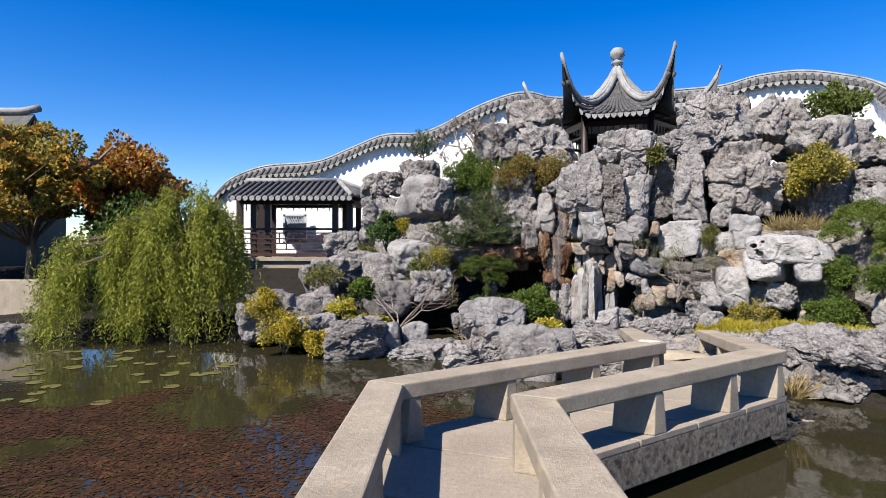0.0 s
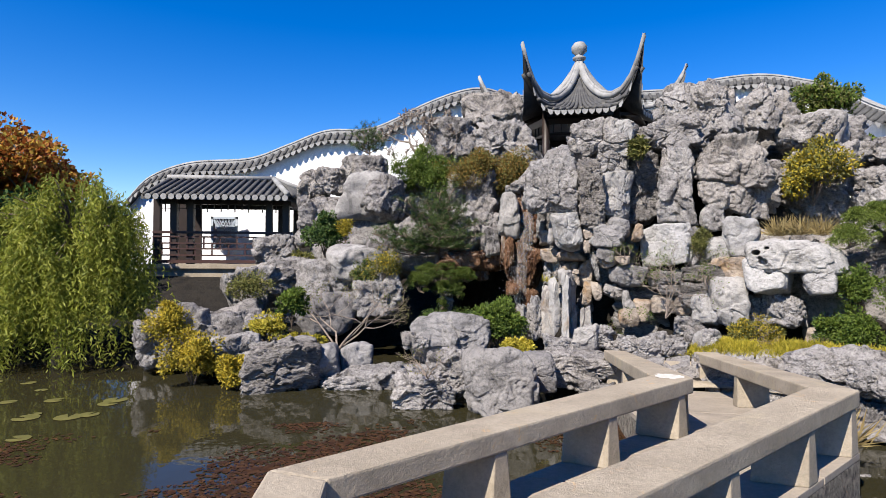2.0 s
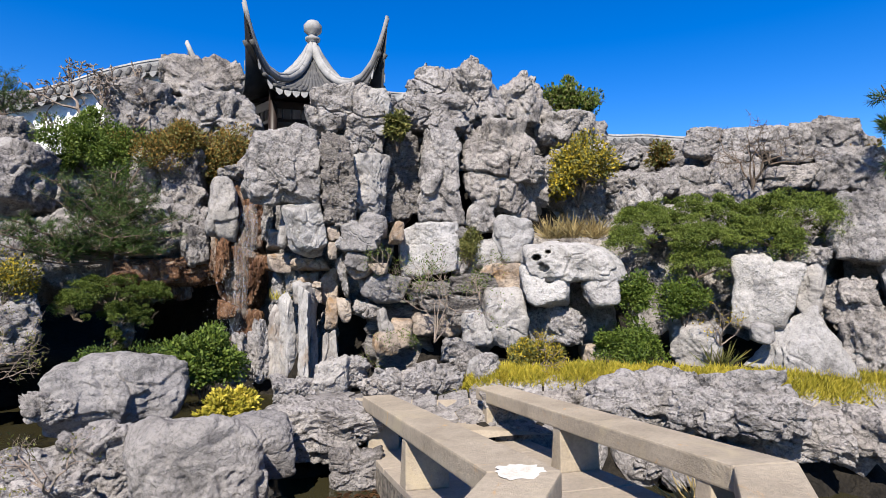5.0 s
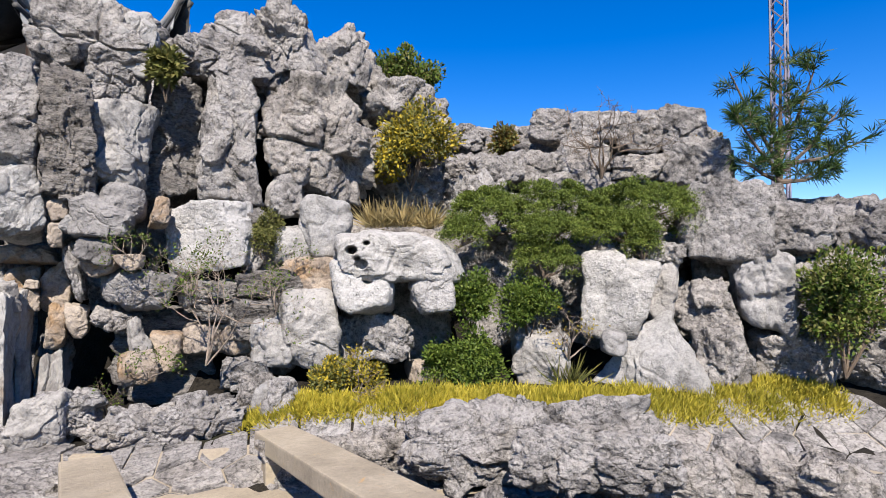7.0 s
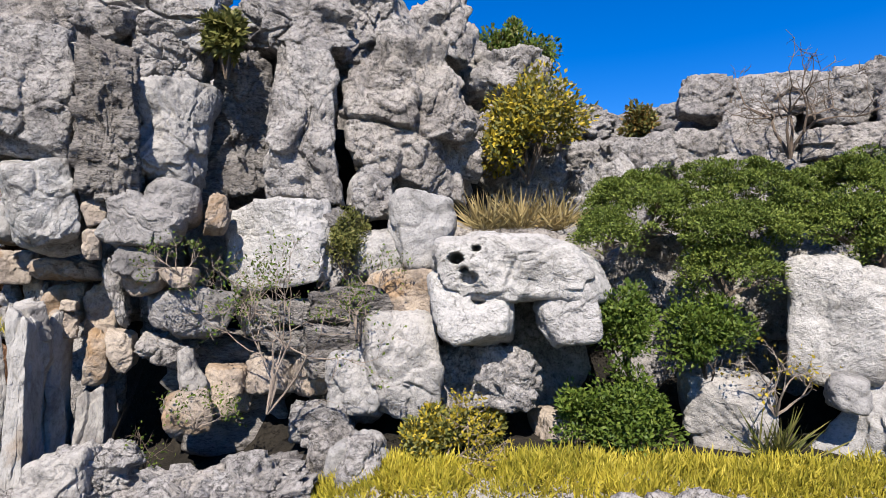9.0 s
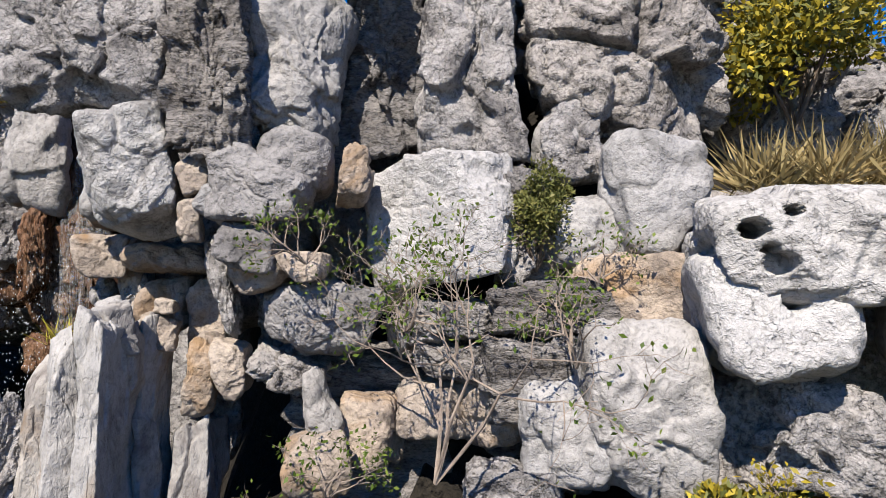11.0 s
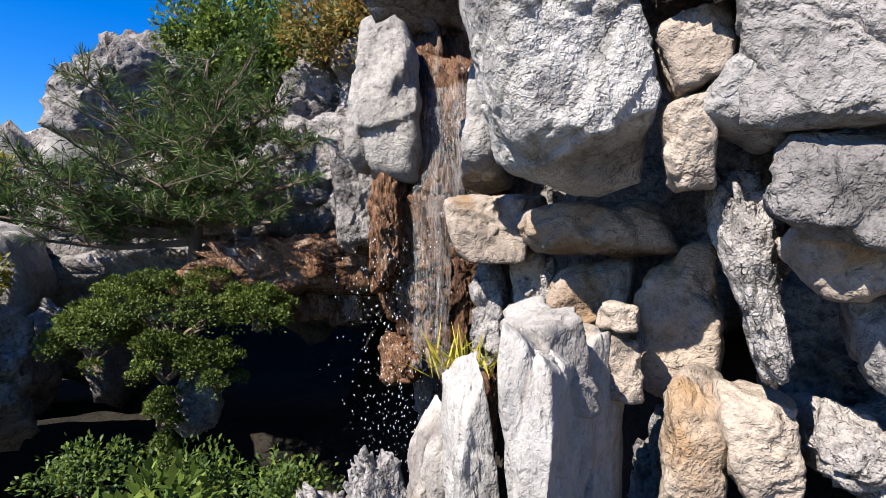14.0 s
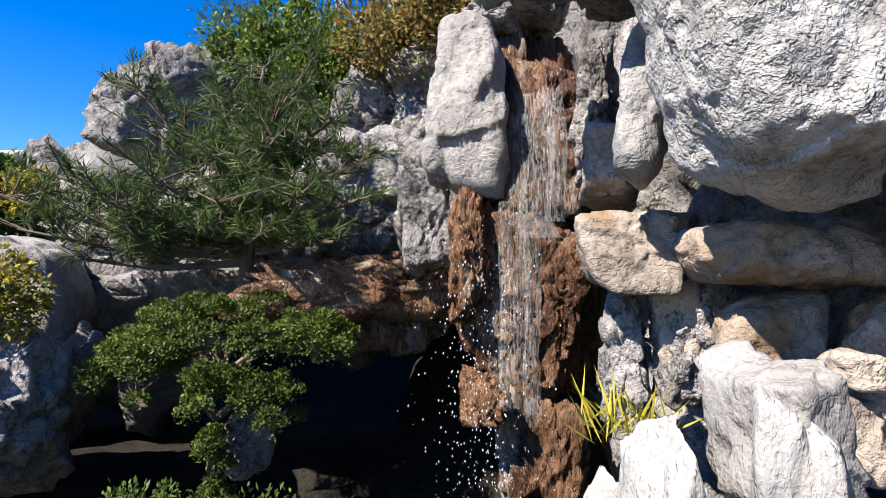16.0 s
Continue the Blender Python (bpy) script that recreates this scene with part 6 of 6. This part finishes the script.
# ---- willow and maple on the far bank ----
def willow(x, y, z, height, spread):
    rng = np.random.default_rng(81)
    top = thing("weeping_willow", "weeping willow with green strands trailing to the pond", "tree", at=(x, y, z))
    s, pts, way = Shape(), [], []
    base = Vector((x, y, z))
    crown = base + Vector((0.3, 0, height * 0.55))
    s.tube([base - Vector((0, 0, 0.3)), base + Vector((0.1, 0, height * 0.3)), crown], [0.17, 0.13, 0.09], 9, False)
    for cx, cy, top_z, rim_z, reach, count in ((0.34, 0.0, 2.95, 1.75, 1.15, 32), (-1.65, -0.1, 1.85, 1.0, 1.25, 26), (-0.45, -0.4, 2.45, 1.4, 0.95, 24)):
        for k in range(count):
            a = rng.uniform(0, math.tau)
            r = reach * rng.uniform(0.1, 1.0) ** 0.6
            hz = top_z + (rim_z - top_z) * (r / reach) ** 2 + rng.normal() * 0.12
            tip = Vector((x + cx + math.cos(a) * r, y + cy + math.sin(a) * r * 0.8, hz))
            mid = crown.lerp(tip, 0.6) + Vector((0, 0, 0.2))
            s.tube([crown - Vector((0, 0, rng.uniform(0, 0.5))), mid, tip], [0.035, 0.022, 0.008], 5, False)
            for j in range(26):
                p = tip.lerp(mid, rng.uniform(0, 0.35)) + Vector(rng.normal(size=3)) * 0.11
                ln = min(p.z + 0.44, rng.uniform(0.6, 2.3) * (1.2 if cx > 0 else 0.9))
                out = Vector((math.cos(a), math.sin(a), 0)) * 0.2
                lean = Vector((out.x + rng.normal() * 0.08, out.y + rng.normal() * 0.08, -1))
                for g in np.arange(0, ln, 0.032):
                    q = p + lean * g + Vector(rng.normal(size=3)) * 0.022
                    pts.append(tuple(q))
                    way.append((rng.normal() * 0.6, rng.normal() * 0.6, -0.7))
    part("trunk", s, BARKWOOD, top)
    v, f = blades(np.array(pts), np.array(way), 0.11, 0.024, rng, 0.25)
    foliage(top, "crown", v, f, L_WILLOW)


willow(-6.04, 13.10, -0.3, 3.4, 2.4)


def tree(name, label, seed, x, y, z, height, rx, rz, leaf, second, n, size):
    rng = np.random.default_rng(seed)
    top = thing(name, label, "tree", at=(x, y, z))
    cz = z + height - rz
    pts, way, heads = crown_points(rng, (x, y, cz), (rx, rx, rz), n, 110, 0.42)
    v, f = blades(pts, way, size, size * 0.8, rng, 0.8, 0.2)
    half = int(len(f) * 0.6)
    foliage(top, "leaves", v[:half * 4], f[:half], leaf)
    foliage(top, "turning_leaves", v[half * 4:], f[half:] - half * 4, second, "leaves of a second autumn colour")
    s = Shape()
    s.tube([(x, y, z - 0.3), (x + 0.1, y, z + (cz - z) * 0.5), (x, y, cz)], [0.16, 0.12, 0.07], 9, False)
    stems(s, rng, (x, y, z + (cz - z) * 0.45), [tuple(h) for h in heads[:40]], 0.05)
    part("trunk", s, BARKWOOD, top)
    return top


tree("maple", "yellow and orange autumn maple on the far bank", 82, -12.6, 17.6, 0.2, 4.9, 2.6, 1.75, L_MAPLE, L_OLIVE, 30000, 0.14)
tree("maple", "rust-red autumn maple on the far bank", 83, -10.3, 18.6, 0.3, 4.4, 1.7, 1.5, L_RUST, L_MAPLE, 17000, 0.14)
tree("shade_tree", "dark green tree behind the willow", 84, -9.0, 17.2, 0.2, 2.6, 1.8, 1.3, L_DARK, L_GREEN, 14000, 0.12)
tree("bank_tree", "yellow-green tree at the pond's far end", 85, -16.5, 17.0, 0.2, 4.6, 2.6, 1.9, L_MAPLE, L_OLIVE, 18000, 0.14)

# pale limb in the maples
s = Shape()
s.tube([(-10.6, 17.0, 3.9), (-10.0, 16.8, 4.1), (-9.6, 16.8, 4.5)], [0.06, 0.05, 0.03], 6)
solo("dead_limb", s, TWIG, "pale bare limb among the maple leaves", "branch", smooth=True)

# low stone retaining wall and hall roof at the pond's far end
s = Shape()
s.box(-30, 14.4, -1.0, -9.3, 14.9, 0.75)
solo("bank_wall", s, CONCRETE, "low pale stone retaining wall along the pond", "wall", "structure", bevel=0.02)


def hall(x0, x1, y0, y1, ze, zr):
    top = thing("garden_hall", "garden hall with a dark tiled gable roof behind the maples", "building", at=((x0 + x1) / 2, y0, 0))
    s = Shape()
    s.box(x0 + 0.6, y0 + 0.6, -0.2, x1 - 0.6, y1 - 0.6, ze)
    # Dark timber colour on this wall stands in for shade beneath the maples.
    part("wall", s, TIMBER, top)
    ym = (y0 + y1) / 2
    s = Shape()
    n = 14
    prof = [(y0 + (ym - y0) * k / n, ze + (zr - ze) * (k / n) ** 1.5) for k in range(n + 1)]
    prof += [(2 * ym - y, z) for y, z in prof[-2::-1]]
    s.v = [(x, y, z + dz) for x in (x0, x1) for dz in (0, -0.18) for y, z in prof]
    m = len(prof)
    s.f = [(i, i + 1, 2 * m + i + 1, 2 * m + i) for i in range(m - 1)] + [(m + i + 1, m + i, 3 * m + i, 3 * m + i + 1) for i in range(m - 1)] + [(i + 1, i, m + i, m + i + 1) for i in range(m - 1)] + [(2 * m + i, 2 * m + i + 1, 3 * m + i + 1, 3 * m + i) for i in range(m - 1)]
    part("roof", s, TILE, top)
    s = Shape()
    s.tube([(x0 - 0.2, ym, zr + 0.25), (x0 + 0.5, ym, zr + 0.12), (x1 - 0.5, ym, zr + 0.12), (x1 + 0.2, ym, zr + 0.25)], 0.16, 8)
    part("ridge", s, RIDGE, top, smooth=True)


hall(-30, -16.6, 20.0, 27.0, 4.3, 7.0)


# ---- radio mast far off ----
def build_mast(x, y, h):
    top = thing("radio_mast", "tall red and grey steel lattice mast far off", "mast", at=(x, y, 0))
    w = 0.62
    c = [(x - w, y - w), (x + w, y - w), (x + w, y + w), (x - w, y + w)]
    for px, py in c:
        s = Shape()
        s.tube([(px, py, -1), (px, py, h)], 0.11, 5)
        part("leg", s, STEEL, top)
    s = Shape()
    z, k = 0.0, 0
    while z < h:
        for i in range(4):
            a, b = c[i], c[(i + 1) % 4]
            s.tube([(*a, z + (1.5 if k % 2 else 0)), (*b, z + (0 if k % 2 else 1.5))], 0.085, 4)
        z, k = z + 1.5, k + 1
    part("bracing", s, STEEL, top)
    s = Shape()
    s.box(x - 1.3, y - 1.3, h * 0.74, x + 1.3, y + 1.3, h * 0.74 + 0.25)
    part("platform", s, STEEL, top)


build_mast(64.41, 19.37, 46)


# ---- falling water ----
def build_fall():
    rng = np.random.default_rng(91)
    top = thing("waterfall", "thin clear waterfall sliding down the brown rock", "waterfall", at=(2.6, 12.6, 0))
    stones = [ob for ob in scene.objects if ob.type == "MESH" and ob.data.materials and ob.data.materials[0] == WET]
    bpy.context.view_layer.update()

    def skin(x, z):
        best = None
        for ob in stones:
            inv = ob.matrix_world.inverted()
            hit, place, _, _ = ob.ray_cast(inv @ Vector((x, 11.0, z)), (inv.to_3x3() @ Vector((0, 1, 0))).normalized())
            if hit:
                y = (ob.matrix_world @ place).y
                best = y if best is None else min(best, y)
        return best

    for x, w, z0, z1 in ((2.72, 0.17, 2.42, 1.62), (2.63, 0.10, 2.30, 0.95), (2.82, 0.10, 2.45, 1.75), (2.56, 0.05, 2.0, 0.85), (2.70, 0.08, 1.70, 0.80)):
        zs = np.linspace(z0, z1, 26)
        ys = np.array([y if y is not None and 12.6 < y < 14.0 else 13.35 for y in (min((skin(x + k * w, z) or 14.0) for k in (-0.5, 0, 0.5)) for z in zs)])
        ys = np.minimum(np.convolve(np.pad(ys, 4, "edge"), np.ones(9) / 9, "valid"), ys) - 0.010
        s = Shape()
        s.v = [(x + k * w * (1 + 0.2 * math.sin(9 * z + k)) / 2, y - 0.008 * (1 - k * k) + 0.004, z) for y, z in zip(ys, zs) for k in (-1, -0.5, 0, 0.5, 1)]
        s.f = [(5 * i + k, 5 * i + k + 1, 5 * i + k + 6, 5 * i + k + 5) for i in range(25) for k in range(4)]
        part("water_film", s, FALL, top, smooth=True)
    v, f = [], []
    oct_f = [(0, 2, 4), (2, 1, 4), (1, 3, 4), (3, 0, 4), (2, 0, 5), (1, 2, 5), (3, 1, 5), (0, 3, 5)]
    d = Shape()
    for k in range(900):
        g = rng.uniform() ** 0.7
        c = np.array([2.40 + 0.1 * g + rng.normal() * 0.13, 13.05 + rng.normal() * 0.12, 1.70 - 2.0 * g])
        r = rng.uniform(0.0012, 0.0042)
        d.add([tuple(c + r * np.array(q)) for q in ((1, 0, 0), (-1, 0, 0), (0, 1, 0), (0, -1, 0), (0, 0, 1.8), (0, 0, -1.8))], oct_f)
    tagged(part("spray", d, DROPS, top, smooth=True), kind="stuff")


build_fall()


# ---- on the pond ----
def build_pond():
    rng = np.random.default_rng(95)
    for k in range(75):
        x, y = rng.uniform(-9.5, -3.6), rng.uniform(7.4, 11.6)
        if x > -5 and y > 10.5:
            continue
        r, a0 = rng.uniform(0.07, 0.16), rng.uniform(0, math.tau)
        s = Shape()
        s.v = [(0, 0, 0)] + [(r * math.cos(a0 + 5.7 * i / 13), r * math.sin(a0 + 5.7 * i / 13), 0.004 * rng.uniform()) for i in range(14)]
        s.f = [(0, i, i + 1) for i in range(1, 14)]
        ob = solo("lily_pad", s, L_PAD, "yellowing lily pad floating on the pond", "lily pad", "", "lily pads")
        ob.location = (x, y, -0.494)
    n = 46000
    p = rng.uniform(0, 1, (n * 3, 2)) * np.array([11.0, 7.5]) + np.array([-8.0, 2.5])
    dens = fbm(np.concatenate([p * 0.55, np.zeros((n * 3, 1))], 1), 3) + 0.22 * np.exp(-((p[:, 0] + 3.0) / 2.8) ** 2 - ((p[:, 1] - 6.0) / 2.0) ** 2) + 0.1
    p = p[dens > rng.uniform(0.10, 0.50, n * 3)][:n]
    p = p[(p[:, 1] < 9.0 + 0.1 * p[:, 0]) & ((p[:, 0] < -0.8) | (p[:, 1] > 5.2 + 0.75 * p[:, 0]))]
    pts = np.concatenate([p, np.full((len(p), 1), -0.497) + rng.uniform(0, 0.006, (len(p), 1))], 1)
    way = rng.normal(size=(len(p), 3)) * np.array([1, 1, 0.03])
    dirs = way / np.linalg.norm(way, axis=1)[:, None]
    side = np.stack([-dirs[:, 1], dirs[:, 0], dirs[:, 2] * 0], 1)
    ln = rng.uniform(0.025, 0.085, (len(p), 1))
    v = np.stack([pts, pts + dirs * ln * 0.5 + side * ln * 0.28, pts + dirs * ln, pts + dirs * ln * 0.5 - side * ln * 0.28], 1).reshape(-1, 3)
    tagged(new("pond_weed", leaf_mesh("pond_weed", v, np.arange(len(v)).reshape(-1, 4), L_WEED)), "red-brown weed and leaf litter floating on the pond", "pond weed", "", "stuff")


build_pond()


# ---- crazy paving between the shore stones and the grass ----
def clip_cell(poly, a, b):
    """The part of a plan polygon nearer to a than to b."""
    m, n, out = ((a[0] + b[0]) / 2, (a[1] + b[1]) / 2), (b[0] - a[0], b[1] - a[1]), []
    for p, q in zip(poly, poly[1:] + poly[:1]):
        dp, dq = [(k[0] - m[0]) * n[0] + (k[1] - m[1]) * n[1] for k in (p, q)]
        if dp <= 0:
            out.append(p)
        if (dp < 0) != (dq < 0) and dp != dq:
            out.append(lerp2(p, q, dp / (dp - dq)))
    return out


def build_paving():
    rng = np.random.default_rng(77)
    top = thing("pavement", "crazy-paved grey stone path at the foot of the rockery", "pavement", "structure")
    bed = Shape()
    at_band = [[(3.2 + 0.777 * (i * 0.15 - 0.5) + 0.63 * (j * 0.085 - 0.45), 10.25 - 0.63 * (i * 0.15 - 0.5) + 0.777 * (j * 0.085 - 0.45)) for j in range(11)] for i in range(48)]
    bed.v = [(x, y, ground(x, y) + 0.014) for row in at_band for x, y in row]
    bed.f = [(11 * i + j, 11 * i + j + 1, 11 * i + j + 12, 11 * i + j + 11) for i in range(47) for j in range(10)]
    part("mortar", bed, CONCRETE, top, "pale mortar between the paving stones")
    seeds = []
    for k in range(4000):
        p = (rng.uniform(2.6, 9.0), rng.uniform(5.0, 10.9))
        along = (p[0] - 3.2) * 0.777 - (p[1] - 10.25) * 0.63
        across = (p[0] - 3.2) * 0.63 + (p[1] - 10.25) * 0.777
        if -0.5 < along < 6.6 and -0.42 < across < 0.42 and min([9] + [math.hypot(p[0] - q[0], p[1] - q[1]) for q in seeds]) > 0.21:
            seeds.append(p)
    for p in seeds:
        poly = [(p[0] + 0.32 * math.cos(k * math.tau / 10), p[1] + 0.32 * math.sin(k * math.tau / 10)) for k in range(10)]
        for q in seeds:
            if q is not p and math.hypot(p[0] - q[0], p[1] - q[1]) < 0.8 and len(poly) > 2:
                poly = clip_cell(poly, p, q)
        if len(poly) < 3:
            continue
        poly = [lerp2(c, p, 0.05) for c in poly]
        tip = rng.uniform(0.02, 0.045)
        s = Shape()
        prism(s, poly, lambda x, y: ground(x, y) - 0.12, lambda x, y: ground(x, y) + tip)
        part("paving_stone", s, GREY, top, bevel=0.008)


build_paving()
